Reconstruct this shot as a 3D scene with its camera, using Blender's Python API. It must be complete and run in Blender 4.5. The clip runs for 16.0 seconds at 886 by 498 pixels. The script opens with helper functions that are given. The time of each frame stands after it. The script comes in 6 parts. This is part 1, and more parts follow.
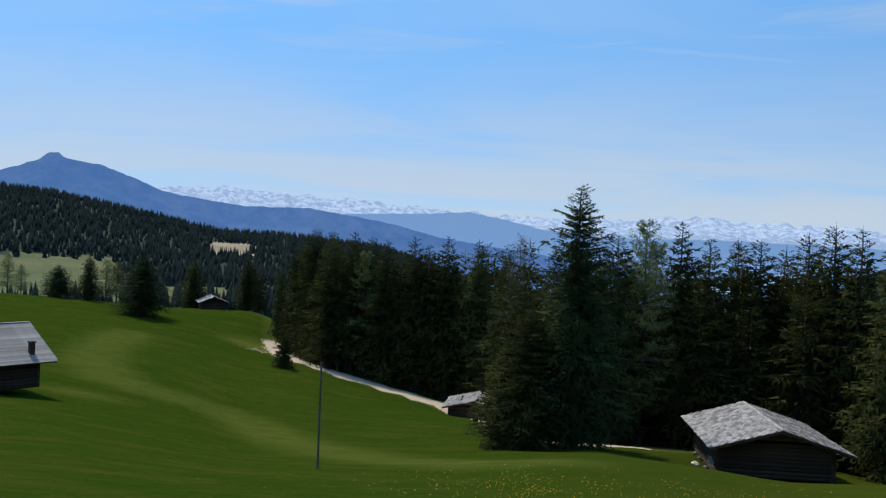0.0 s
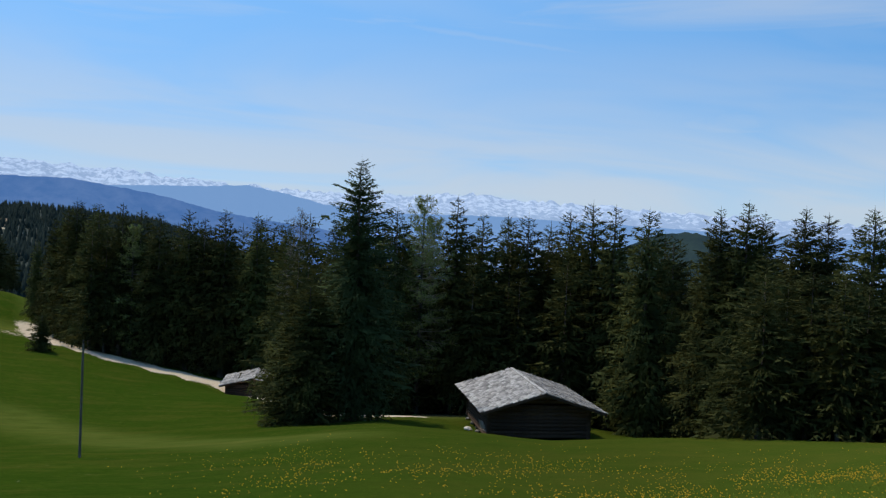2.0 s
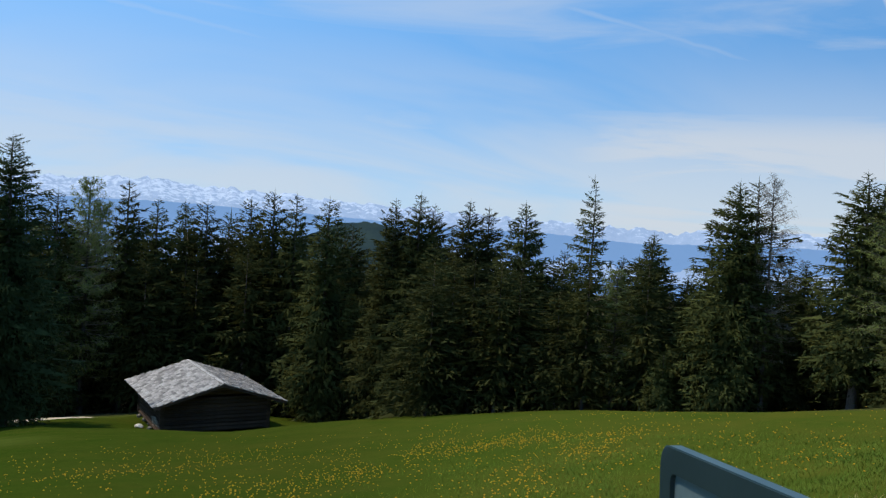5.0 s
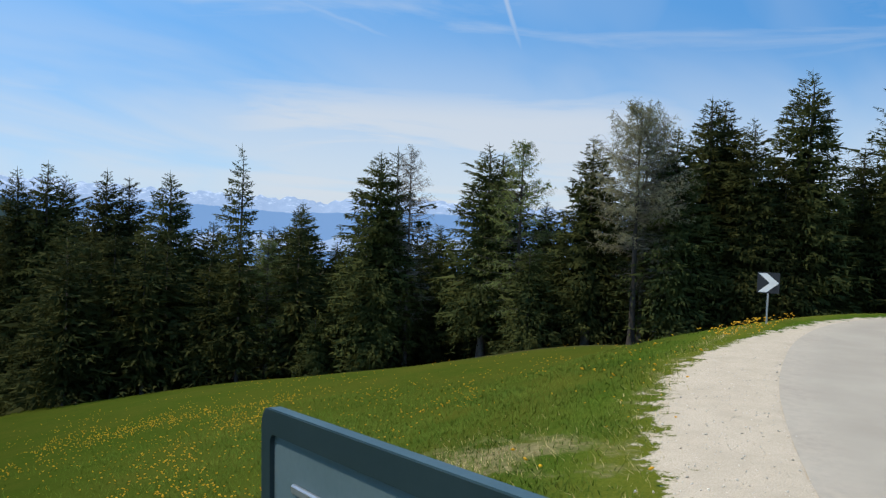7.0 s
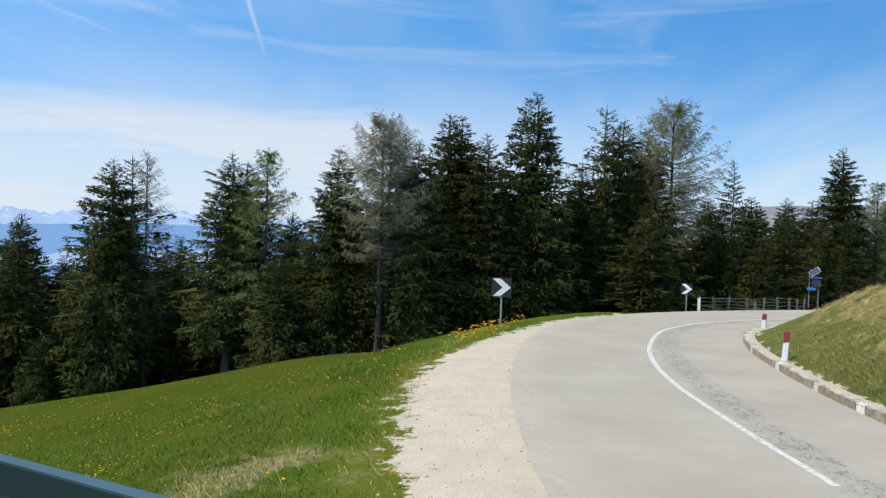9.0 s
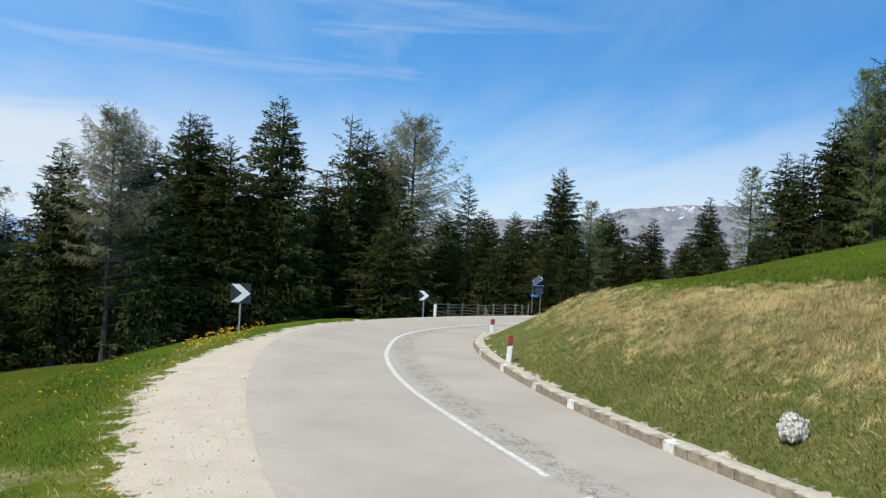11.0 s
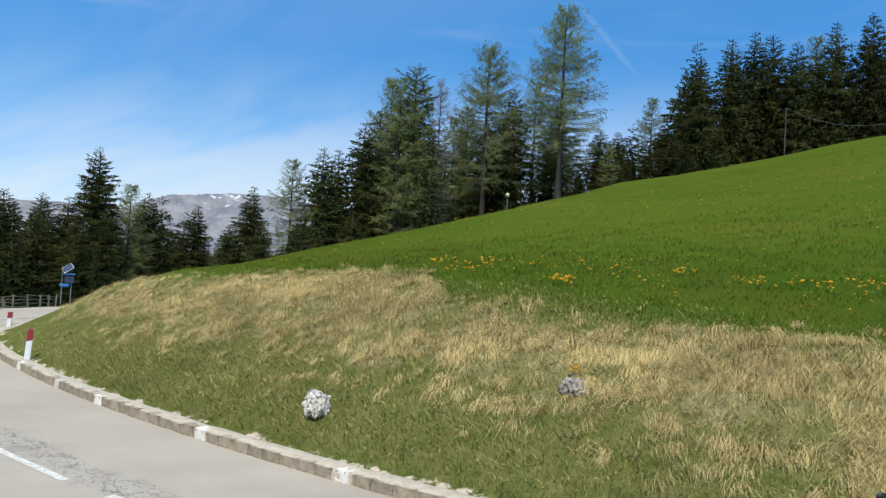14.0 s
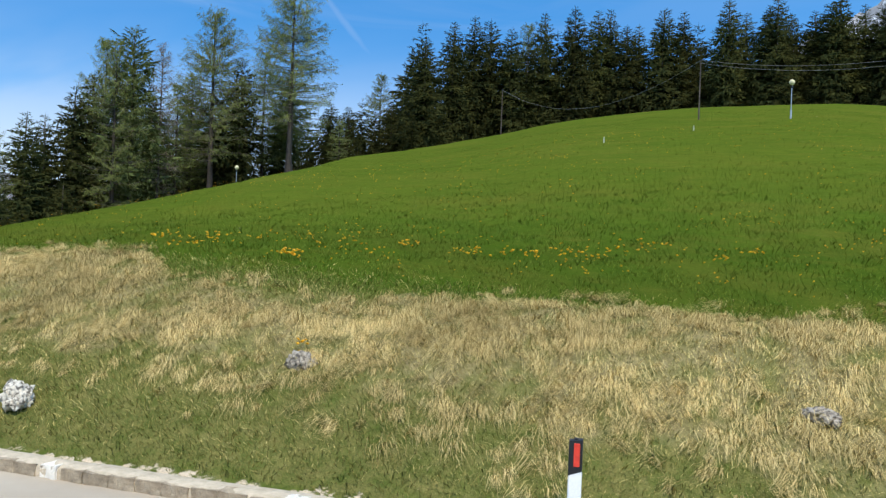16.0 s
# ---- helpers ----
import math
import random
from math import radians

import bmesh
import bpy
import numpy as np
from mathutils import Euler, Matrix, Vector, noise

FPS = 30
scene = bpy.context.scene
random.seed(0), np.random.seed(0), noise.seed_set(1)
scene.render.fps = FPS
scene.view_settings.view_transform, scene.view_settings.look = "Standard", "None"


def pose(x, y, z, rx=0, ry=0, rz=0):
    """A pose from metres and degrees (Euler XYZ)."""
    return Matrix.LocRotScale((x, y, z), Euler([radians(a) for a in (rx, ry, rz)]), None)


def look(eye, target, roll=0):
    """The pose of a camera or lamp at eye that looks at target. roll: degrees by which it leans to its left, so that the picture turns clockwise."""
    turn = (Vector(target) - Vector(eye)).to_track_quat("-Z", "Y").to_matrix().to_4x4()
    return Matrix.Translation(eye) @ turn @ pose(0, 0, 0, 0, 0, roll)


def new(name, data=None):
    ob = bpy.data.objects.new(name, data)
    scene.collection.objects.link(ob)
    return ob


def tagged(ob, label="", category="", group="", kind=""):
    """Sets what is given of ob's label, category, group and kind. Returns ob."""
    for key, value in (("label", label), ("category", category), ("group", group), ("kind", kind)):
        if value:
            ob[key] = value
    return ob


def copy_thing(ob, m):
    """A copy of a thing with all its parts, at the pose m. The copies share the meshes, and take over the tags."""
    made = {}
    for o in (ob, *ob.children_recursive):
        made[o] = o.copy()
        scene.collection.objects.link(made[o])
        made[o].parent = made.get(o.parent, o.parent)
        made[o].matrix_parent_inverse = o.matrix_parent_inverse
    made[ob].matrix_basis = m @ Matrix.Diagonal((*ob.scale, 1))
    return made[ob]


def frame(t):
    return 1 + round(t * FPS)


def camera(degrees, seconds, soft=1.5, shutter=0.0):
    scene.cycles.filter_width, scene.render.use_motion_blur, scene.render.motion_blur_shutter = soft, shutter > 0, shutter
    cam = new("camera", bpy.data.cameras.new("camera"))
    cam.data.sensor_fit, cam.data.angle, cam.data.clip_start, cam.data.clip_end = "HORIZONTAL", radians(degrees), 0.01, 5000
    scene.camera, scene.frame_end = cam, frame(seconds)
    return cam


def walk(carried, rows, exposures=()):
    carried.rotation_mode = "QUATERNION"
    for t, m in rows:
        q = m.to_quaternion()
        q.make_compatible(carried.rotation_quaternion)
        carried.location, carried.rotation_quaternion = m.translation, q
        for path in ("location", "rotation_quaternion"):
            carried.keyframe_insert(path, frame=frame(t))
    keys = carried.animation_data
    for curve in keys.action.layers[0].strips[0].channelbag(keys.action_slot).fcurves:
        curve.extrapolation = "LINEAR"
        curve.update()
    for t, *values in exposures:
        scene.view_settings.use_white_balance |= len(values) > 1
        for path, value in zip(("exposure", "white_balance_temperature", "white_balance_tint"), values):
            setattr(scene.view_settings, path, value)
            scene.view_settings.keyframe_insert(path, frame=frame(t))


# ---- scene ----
EXPOSURES = [(0.0, -0.3), (2.5, -0.3), (5.5, -0.18), (7.5, -0.08), (9.0, 0.05), (13.5, 0.08), (16.0, 0.24)]
cam = camera(56.18, 16.0, soft=1.32)
EYE, ARM = 2.65, 0.3
# seconds, yaw, pitch, roll: a camera held out at arm's length and turned to the right
TURNS = [
    (0.0, -0.00, -0.38, -2.24),
    (0.5, -2.86, -1.08, -2.34),
    (1.0, -8.40, -1.40, -2.49),
    (1.5, -13.15, -1.50, -2.67),
    (2.0, -15.03, -1.50, -2.57),
    (2.5, -18.86, -1.49, -2.84),
    (3.0, -25.20, -1.36, -3.47),
    (3.2, -26.46, -1.10, -3.20),
    (5.3, -41.02, -1.34, -3.46),
    (5.5, -44.34, -1.43, -3.37),
    (6.0, -48.93, -1.47, -3.31),
    (6.5, -53.86, -1.55, -2.81),
    (7.0, -60.44, -2.06, -2.32),
    (7.5, -63.99, -1.44, -1.94),
    (8.0, -68.33, -1.18, -1.81),
    (8.5, -72.36, -1.39, -1.77),
    (9.0, -77.69, -0.74, -1.87),
    (9.2, -80.64, -0.66, -2.00),
    (11.3, -96.83, 0.67, -2.95),
    (11.5, -98.09, 0.80, -2.84),
    (12.0, -102.64, 1.04, -2.57),
    (12.5, -109.65, 1.41, -2.40),
    (13.0, -118.24, 1.82, -2.78),
    (13.5, -121.46, 1.65, -3.06),
    (14.0, -125.85, 1.32, -3.28),
    (14.5, -130.39, 1.16, -3.01),
    (15.0, -135.51, 0.83, -2.42),
    (15.5, -140.57, 0.54, -2.27),
    (16.0, -144.12, 0.41, -2.33),
]
walk(cam, [(t, pose(-ARM * math.sin(radians(yaw)), ARM * math.cos(radians(yaw)), EYE, 90 + pitch, roll, yaw)) for t, yaw, pitch, roll in TURNS], EXPOSURES)

# ---- world and sun ----
SUN_AZ, SUN_EL = -46.0, 60.0      # degrees clockwise from +y, and above the horizon
world = bpy.data.worlds.new("sky")
scene.world = world
world.use_nodes = True
wn, wl = world.node_tree.nodes, world.node_tree.links
wn.clear()
w_out, w_bg = wn.new("ShaderNodeOutputWorld"), wn.new("ShaderNodeBackground")
w_sky = wn.new("ShaderNodeTexSky")
w_sky.sky_type, w_sky.sun_disc = "NISHITA", False
w_sky.sun_elevation, w_sky.sun_rotation = radians(SUN_EL), radians(SUN_AZ)
w_sky.altitude, w_sky.air_density, w_sky.dust_density, w_sky.ozone_density = 1700, 1.0, 0.6, 2.0
w_dir = wn.new("ShaderNodeTexCoord")
w_sep = wn.new("ShaderNodeSeparateXYZ")
wl.new(w_dir.outputs["Generated"], w_sep.inputs[0])


def wmath(op, a, b=0.0, c=0.0, clamp=False):
    n = wn.new("ShaderNodeMath")
    n.operation, n.use_clamp = op, clamp
    for i, v in enumerate((a, b, c)):
        if isinstance(v, (int, float)):
            n.inputs[i].default_value = v
        else:
            wl.new(v, n.inputs[i])
    return n.outputs[0]


def wramp(value, lo, hi):
    n = wn.new("ShaderNodeMapRange")
    n.interpolation_type = "SMOOTHSTEP"
    wl.new(value, n.inputs[0])
    n.inputs[1].default_value, n.inputs[2].default_value = lo, hi
    return n.outputs[0]


# thin cirrus: noise on a flat layer high above, drawn out along the wind
up = wmath("ADD", w_sep.outputs[2], 0.18)
flat = wn.new("ShaderNodeCombineXYZ")
wl.new(wmath("DIVIDE", w_sep.outputs[0], up), flat.inputs[0])
wl.new(wmath("DIVIDE", w_sep.outputs[1], up), flat.inputs[1])


def cirrus(turn, stretch, scale, detail, lo, hi, seed):
    m = wn.new("ShaderNodeMapping")
    m.inputs["Rotation"].default_value = (0, 0, radians(turn))
    m.inputs["Scale"].default_value = (1, stretch, 1)
    m.inputs["Location"].default_value = (seed, seed * 0.7, 0)
    wl.new(flat.outputs[0], m.inputs[0])
    n = wn.new("ShaderNodeTexNoise")
    n.inputs["Scale"].default_value, n.inputs["Detail"].default_value = scale, detail
    n.inputs["Roughness"].default_value, n.inputs["Distortion"].default_value = 0.55, 0.6
    wl.new(m.outputs[0], n.inputs["Vector"])
    return wramp(n.outputs[0], lo, hi)


veil = cirrus(28, 3.2, 0.55, 3, 0.38, 0.75, 3.1)
wisps = cirrus(66, 4.0, 1.15, 8, 0.47, 0.90, 5.2)
w_flat = wn.new("ShaderNodeMapping")
w_flat.inputs["Scale"].default_value, w_flat.inputs["Rotation"].default_value = (1.3, 1.3, 11.0), (0.05, -0.04, 0)
wl.new(w_dir.outputs["Generated"], w_flat.inputs[0])
w_noise = wn.new("ShaderNodeTexNoise")
w_noise.inputs["Scale"].default_value, w_noise.inputs["Detail"].default_value, w_noise.inputs["Roughness"].default_value, w_noise.inputs["Distortion"].default_value = 2.2, 9, 0.56, 0.6
wl.new(w_flat.outputs[0], w_noise.inputs["Vector"])
streaks = wramp(w_noise.outputs[0], 0.42, 0.80)
low_band = wmath("MULTIPLY", wramp(w_sep.outputs[2], 0.30, 0.03), cirrus(20, 2.0, 0.5, 4, 0.25, 0.6, 1.3))
cover = wmath("MAXIMUM", wmath("MULTIPLY", veil, 0.22), wmath("MAXIMUM", wmath("MULTIPLY", wisps, 0.24), wmath("MULTIPLY", streaks, 0.42)))
cover = wmath("MULTIPLY", cover, wmath("ADD", 0.30, wmath("MULTIPLY", wramp(w_sep.outputs[1], -0.75, 0.1), 0.70)))
cover = wmath("MAXIMUM", cover, wmath("MULTIPLY", low_band, 0.62))
cover = wmath("MULTIPLY", cover, wramp(w_sep.outputs[2], -0.02, 0.05), clamp=True)
bank_way = wn.new("ShaderNodeVectorMath")
bank_way.operation = "DOT_PRODUCT"
wl.new(w_dir.outputs["Generated"], bank_way.inputs[0])
bank_way.inputs[1].default_value = (math.sin(radians(61)), math.cos(radians(61)), 0.09)
cloud_bank = wmath("MULTIPLY", wmath("MULTIPLY", wramp(bank_way.outputs["Value"], 0.93, 0.992), wramp(w_sep.outputs[2], 0.185, 0.115)), wramp(w_noise.outputs[0], 0.24, 0.54))
cover = wmath("MAXIMUM", cover, wmath("MULTIPLY", cloud_bank, 0.82), clamp=True)
haze = wmath("MULTIPLY", wramp(w_sep.outputs[2], 0.22, -0.02), 0.60)
# the pale glare that spreads round the sun
w_glare = wn.new("ShaderNodeVectorMath")
w_glare.operation = "DOT_PRODUCT"
wl.new(w_dir.outputs["Generated"], w_glare.inputs[0])
w_glare.inputs[1].default_value = (math.sin(radians(SUN_AZ)) * math.cos(radians(SUN_EL)), math.cos(radians(SUN_AZ)) * math.cos(radians(SUN_EL)), math.sin(radians(SUN_EL)))
glare = wmath("MULTIPLY", wramp(w_glare.outputs["Value"], -0.75, 0.95), 0.70)


def contrail(az0, el0, az1, el1, width, strength):
    """A straight vapour trail between two directions of the sky."""
    def way(az, el):
        a, e = radians(az), radians(el)
        return Vector((math.sin(a) * math.cos(e), math.cos(a) * math.cos(e), math.sin(e)))
    a, b = way(az0, el0), way(az1, el1)
    side, mid = a.cross(b).normalized(), (a + b).normalized()

    def dot(v):
        n = wn.new("ShaderNodeVectorMath")
        n.operation = "DOT_PRODUCT"
        wl.new(w_dir.outputs["Generated"], n.inputs[0])
        n.inputs[1].default_value = v
        return n.outputs["Value"]
    ragged = wn.new("ShaderNodeTexNoise")
    ragged.inputs["Scale"].default_value, ragged.inputs["Detail"].default_value = 26.0, 5
    wl.new(w_dir.outputs["Generated"], ragged.inputs["Vector"])
    off = wmath("ABSOLUTE", wmath("ADD", dot(side), wmath("MULTIPLY", wmath("SUBTRACT", ragged.outputs[0], 0.5), width * 1.1)))
    across = wramp(off, width, 0.0)
    along = wramp(dot(mid), a.dot(mid) - 0.002, a.dot(mid) + 0.01)
    return wmath("MULTIPLY", wmath("MULTIPLY", across, along), strength)


for trail in ((32.4, 9.95, 34.4, 9.6, 0.006, 0.55), (26.6, 10.3, 28.0, 10.2, 0.005, 0.35), (10.0, 13.6, 27.0, 11.6, 0.007, 0.22), (61.2, 22.0, 65.7, 10.6, 0.0055, 0.70), (41.0, 16.2, 58.6, 11.4, 0.006, 0.25), (139.9, 11.8, 133.4, 18.8, 0.007, 0.30), (76.0, 18.0, 70.0, 13.2, 0.006, 0.14)):
    cover = wmath("MAXIMUM", cover, contrail(*trail))
w_mix, w_mix2 = wn.new("ShaderNodeMix"), wn.new("ShaderNodeMix")
w_mix.data_type = w_mix2.data_type = "RGBA"
wl.new(haze, w_mix.inputs[0])
w_blue = wn.new("ShaderNodeHueSaturation")
w_blue.inputs["Saturation"].default_value, w_blue.inputs["Hue"].default_value = 1.58, 0.502
wl.new(w_sky.outputs[0], w_blue.inputs["Color"])
w_mix0 = wn.new("ShaderNodeMix")
w_mix0.data_type = "RGBA"
wl.new(glare, w_mix0.inputs[0])
wl.new(w_blue.outputs[0], w_mix0.inputs[6])
w_mix0.inputs[7].default_value = (3.3, 7.2, 13.0, 1)
wl.new(w_mix0.outputs[2], w_mix.inputs[6])
w_mix.inputs[7].default_value = (4.2, 6.1, 8.8, 1)
wl.new(cover, w_mix2.inputs[0])
wl.new(w_mix.outputs[2], w_mix2.inputs[6])
w_mix2.inputs[7].default_value = (6.3, 6.7, 7.2, 1)
wl.new(w_mix2.outputs[2], w_bg.inputs[0])
w_bg.inputs[1].default_value = 0.118
wl.new(w_bg.outputs[0], w_out.inputs[0])

sun = new("sun", bpy.data.lights.new("sun", "SUN"))
sun.data.energy, sun.data.angle, sun.data.color = 3.75, radians(0.6), (1.0, 0.915, 0.755)
sa, se = radians(SUN_AZ), radians(SUN_EL)
sun.matrix_world = look((0, 0, 60), (-math.sin(sa) * math.cos(se), -math.cos(sa) * math.cos(se), 60 - math.sin(se)))


# ---- materials ----
def material(name, rough=0.8, metal=0.0, spec=0.3):
    m = bpy.data.materials.new(name)
    m.use_nodes = True
    b = m.node_tree.nodes["Principled BSDF"]
    b.inputs["Roughness"].default_value, b.inputs["Metallic"].default_value = rough, metal
    b.inputs["Specular IOR Level"].default_value = spec
    return m, m.node_tree.nodes, m.node_tree.links, b


class Nodes:
    """Short ways to wire a node tree."""

    def __init__(self, m):
        self.n, self.l = m.node_tree.nodes, m.node_tree.links
        self.co = self.n.new("ShaderNodeTexCoord").outputs["Object"]

    def noise(self, scale, detail=4, rough=0.55, vec=None, stretch=None, kind="NOISE"):
        v = vec or self.co
        if stretch:
            mp = self.n.new("ShaderNodeMapping")
            mp.inputs["Scale"].default_value = stretch
            self.l.new(v, mp.inputs[0])
            v = mp.outputs[0]
        if kind == "NOISE":
            t = self.n.new("ShaderNodeTexNoise")
            t.inputs["Detail"].default_value, t.inputs["Roughness"].default_value = detail, rough
        else:
            t = self.n.new("ShaderNodeTexVoronoi")
            t.feature = kind
        t.inputs["Scale"].default_value = scale
        self.l.new(v, t.inputs["Vector"])
        return t.outputs[0]

    def ramp(self, value, lo, hi, a=0.0, b=1.0):
        t = self.n.new("ShaderNodeMapRange")
        t.inputs[1].default_value, t.inputs[2].default_value, t.inputs[3].default_value, t.inputs[4].default_value = lo, hi, a, b
        self.l.new(value, t.inputs[0])
        return t.outputs[0]

    def mix(self, fac, a, b):
        t = self.n.new("ShaderNodeMix")
        t.data_type = "RGBA"
        for i, v in ((0, fac), (6, a), (7, b)):
            if isinstance(v, (int, float)):
                t.inputs[i].default_value = v
            elif isinstance(v, tuple):
                t.inputs[i].default_value = (*v, 1)
            else:
                self.l.new(v, t.inputs[i])
        return t.outputs[2]

    def math(self, op, a, b=0.0):
        t = self.n.new("ShaderNodeMath")
        t.operation = op
        for i, v in enumerate((a, b)):
            if isinstance(v, (int, float)):
                t.inputs[i].default_value = v
            else:
                self.l.new(v, t.inputs[i])
        return t.outputs[0]

    def attr(self, name):
        t = self.n.new("ShaderNodeAttribute")
        t.attribute_name = name
        return t.outputs["Fac"]

    def random(self):
        return self.n.new("ShaderNodeObjectInfo").outputs["Random"]

    def island(self):
        return self.n.new("ShaderNodeNewGeometry").outputs["Random Per Island"]

    def bump(self, height, strength, dist, bsdf):
        t = self.n.new("ShaderNodeBump")
        t.inputs["Strength"].default_value, t.inputs["Distance"].default_value = strength, dist
        self.l.new(height, t.inputs["Height"])
        self.l.new(t.outputs[0], bsdf.inputs["Normal"])


def surface(name, a, b, scale=3.0, fine=40.0, rough=0.8, metal=0.0, bump=0.3, dist=0.01, stretch=None, vary=0.25, per="object", spec=0.3):
    """A plain material: two tones mixed by a broad and a fine noise, varied from piece to piece, with a little relief."""
    m, n, l, bs = material(name, rough, metal, spec)
    N = Nodes(m)
    broad, grain = N.noise(scale, 3, stretch=stretch), N.noise(fine, 5, 0.65, stretch=stretch)
    col = N.mix(N.ramp(N.math("ADD", N.math("MULTIPLY", broad, 0.6), N.math("MULTIPLY", grain, 0.4)), 0.36, 0.64), a, b)
    if vary:
        rnd = N.random() if per == "object" else N.island()
        hs = n.new("ShaderNodeHueSaturation")
        l.new(N.ramp(rnd, 0, 1, 1 - vary, 1 + vary), hs.inputs["Value"])
        l.new(col, hs.inputs["Color"])
        col = hs.outputs[0]
    l.new(col, bs.inputs["Base Color"])
    if bump:
        N.bump(grain, bump, dist, bs)
    return m


def leafy(name, a, b, vary=0.3, glow=0.25, rough=0.6, blade=0.30):
    """Needles and blades: two tones from clump to clump, a little light let through."""
    m, n, l, bs = material(name, rough, 0, 0.04)
    N = Nodes(m)
    col = N.mix(N.math("ADD", N.math("MULTIPLY", N.island(), blade), N.ramp(N.noise(0.55, 4, 0.65), 0.32, 0.68, 0.0, 1.0 - blade)), a, b)
    hs = n.new("ShaderNodeHueSaturation")
    l.new(N.math("MULTIPLY", N.ramp(N.random(), 0, 1, 1 - vary, 1 + vary), N.ramp(N.noise(0.28, 2), 0.3, 0.7, 0.82, 1.18)), hs.inputs["Value"])
    l.new(N.ramp(N.random(), 0, 1, 0.49, 0.51), hs.inputs["Hue"])
    l.new(col, hs.inputs["Color"])
    l.new(hs.outputs[0], bs.inputs["Base Color"])
    tr, mx = n.new("ShaderNodeBsdfTranslucent"), n.new("ShaderNodeMixShader")
    l.new(hs.outputs[0], tr.inputs[0])
    mx.inputs[0].default_value = glow
    l.new(bs.outputs[0], mx.inputs[1])
    l.new(tr.outputs[0], mx.inputs[2])
    l.new(mx.outputs[0], n["Material Output"].inputs[0])
    return m


M_SPRUCE = leafy("spruce_needles", (0.030, 0.042, 0.016), (0.090, 0.089, 0.024), 0.34, 0.26, 0.8)
M_PINE = leafy("stone_pine_needles", (0.032, 0.052, 0.022), (0.075, 0.095, 0.034), 0.2, 0.22, 0.75)
M_SLIMPINE = leafy("olive_pine_needles", (0.060, 0.078, 0.026), (0.150, 0.160, 0.052), 0.2, 0.25, 0.8)
M_LARCH = leafy("larch_needles", (0.135, 0.165, 0.045), (0.280, 0.310, 0.095), 0.2, 0.35)
M_PALELARCH = leafy("budding_larch_twigs", (0.225, 0.215, 0.115), (0.400, 0.380, 0.215), 0.1, 0.35)
# haze over the far hill is mixed into these needles' bluish low-contrast tones
M_FARWOOD = leafy("hazed_far_spruce_needles", (0.017, 0.028, 0.026), (0.029, 0.042, 0.037), 0.2, 0.1, 1.0)
M_BARK = surface("spruce_bark", (0.045, 0.037, 0.030), (0.16, 0.13, 0.105), 2.0, 22.0, 0.95, bump=0.6, dist=0.03, stretch=(1, 1, 0.25))
M_LARCHBARK = surface("dark_larch_bark", (0.028, 0.023, 0.019), (0.095, 0.076, 0.060), 2.0, 22.0, 0.95, bump=0.6, dist=0.03, stretch=(1, 1, 0.25))
M_TWIG = surface("grey_larch_twigs", (0.12, 0.10, 0.075), (0.28, 0.235, 0.18), 2.0, 20.0, 0.95, bump=0.0)
M_LOG = surface("sun_blackened_logs", (0.038, 0.022, 0.014), (0.095, 0.056, 0.036), 1.5, 14.0, 0.9, bump=0.5, dist=0.01, stretch=(0.2, 1, 1), vary=0.35)
# sunlit brightness of the left slope is put into its tones; far side darker
M_SHINGLE = surface("weathered_shingle_sunlit_tone", (0.15, 0.136, 0.124), (0.46, 0.42, 0.385), 2.0, 16.0, 0.9, bump=0.5, dist=0.008, stretch=(1, 0.25, 1), vary=0.48)
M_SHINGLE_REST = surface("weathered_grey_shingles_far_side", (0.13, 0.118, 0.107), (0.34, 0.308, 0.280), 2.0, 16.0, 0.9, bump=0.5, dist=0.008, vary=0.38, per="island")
M_ROOFBOARD = surface("silver_roof_board", (0.17, 0.15, 0.135), (0.36, 0.325, 0.295), 1.0, 12.0, 0.85, bump=0.4, dist=0.006, stretch=(0.2, 1, 1), vary=0.22)
M_STONE = surface("grey_foundation_stone", (0.10, 0.092, 0.082), (0.24, 0.22, 0.19), 2.0, 14.0, 0.9, bump=0.8, dist=0.03)
M_POST = surface("weathered_grey_wood", (0.15, 0.12, 0.09), (0.33, 0.28, 0.23), 2.0, 25.0, 0.9, bump=0.4, stretch=(1, 1, 0.15))
M_CABLE = surface("grey_cable", (0.10, 0.10, 0.10), (0.16, 0.16, 0.15), 3, 20, 0.6, bump=0)
M_STEEL = surface("galvanised_steel", (0.38, 0.39, 0.40), (0.52, 0.53, 0.54), 5, 60, 0.45, 0.8, bump=0.1, dist=0.002)
M_WHITE = surface("white_paint", (0.72, 0.72, 0.70), (0.84, 0.84, 0.82), 4, 50, 0.5, bump=0.1, dist=0.002, vary=0.05)
M_BLACK = surface("black_enamel", (0.012, 0.013, 0.016), (0.03, 0.032, 0.036), 4, 50, 0.4, bump=0)
M_RED = surface("red_reflector", (0.55, 0.03, 0.02), (0.75, 0.06, 0.03), 30, 90, 0.3, bump=0, vary=0.05, spec=0.6)
M_DARKRED = surface("dark_red_band", (0.22, 0.03, 0.025), (0.34, 0.05, 0.04), 8, 60, 0.5, bump=0, vary=0.05)
M_GLASS = surface("frosted_globe", (0.62, 0.54, 0.30), (0.74, 0.66, 0.40), 2, 30, 0.25, bump=0, vary=0.03, spec=0.5)
M_BLUEBOX = surface("blue_painted_box", (0.03, 0.13, 0.36), (0.06, 0.20, 0.48), 5, 40, 0.5, bump=0.1)
M_PANEL = surface("dark_solar_panel", (0.02, 0.03, 0.06), (0.05, 0.06, 0.10), 3, 30, 0.2, bump=0, spec=0.6)
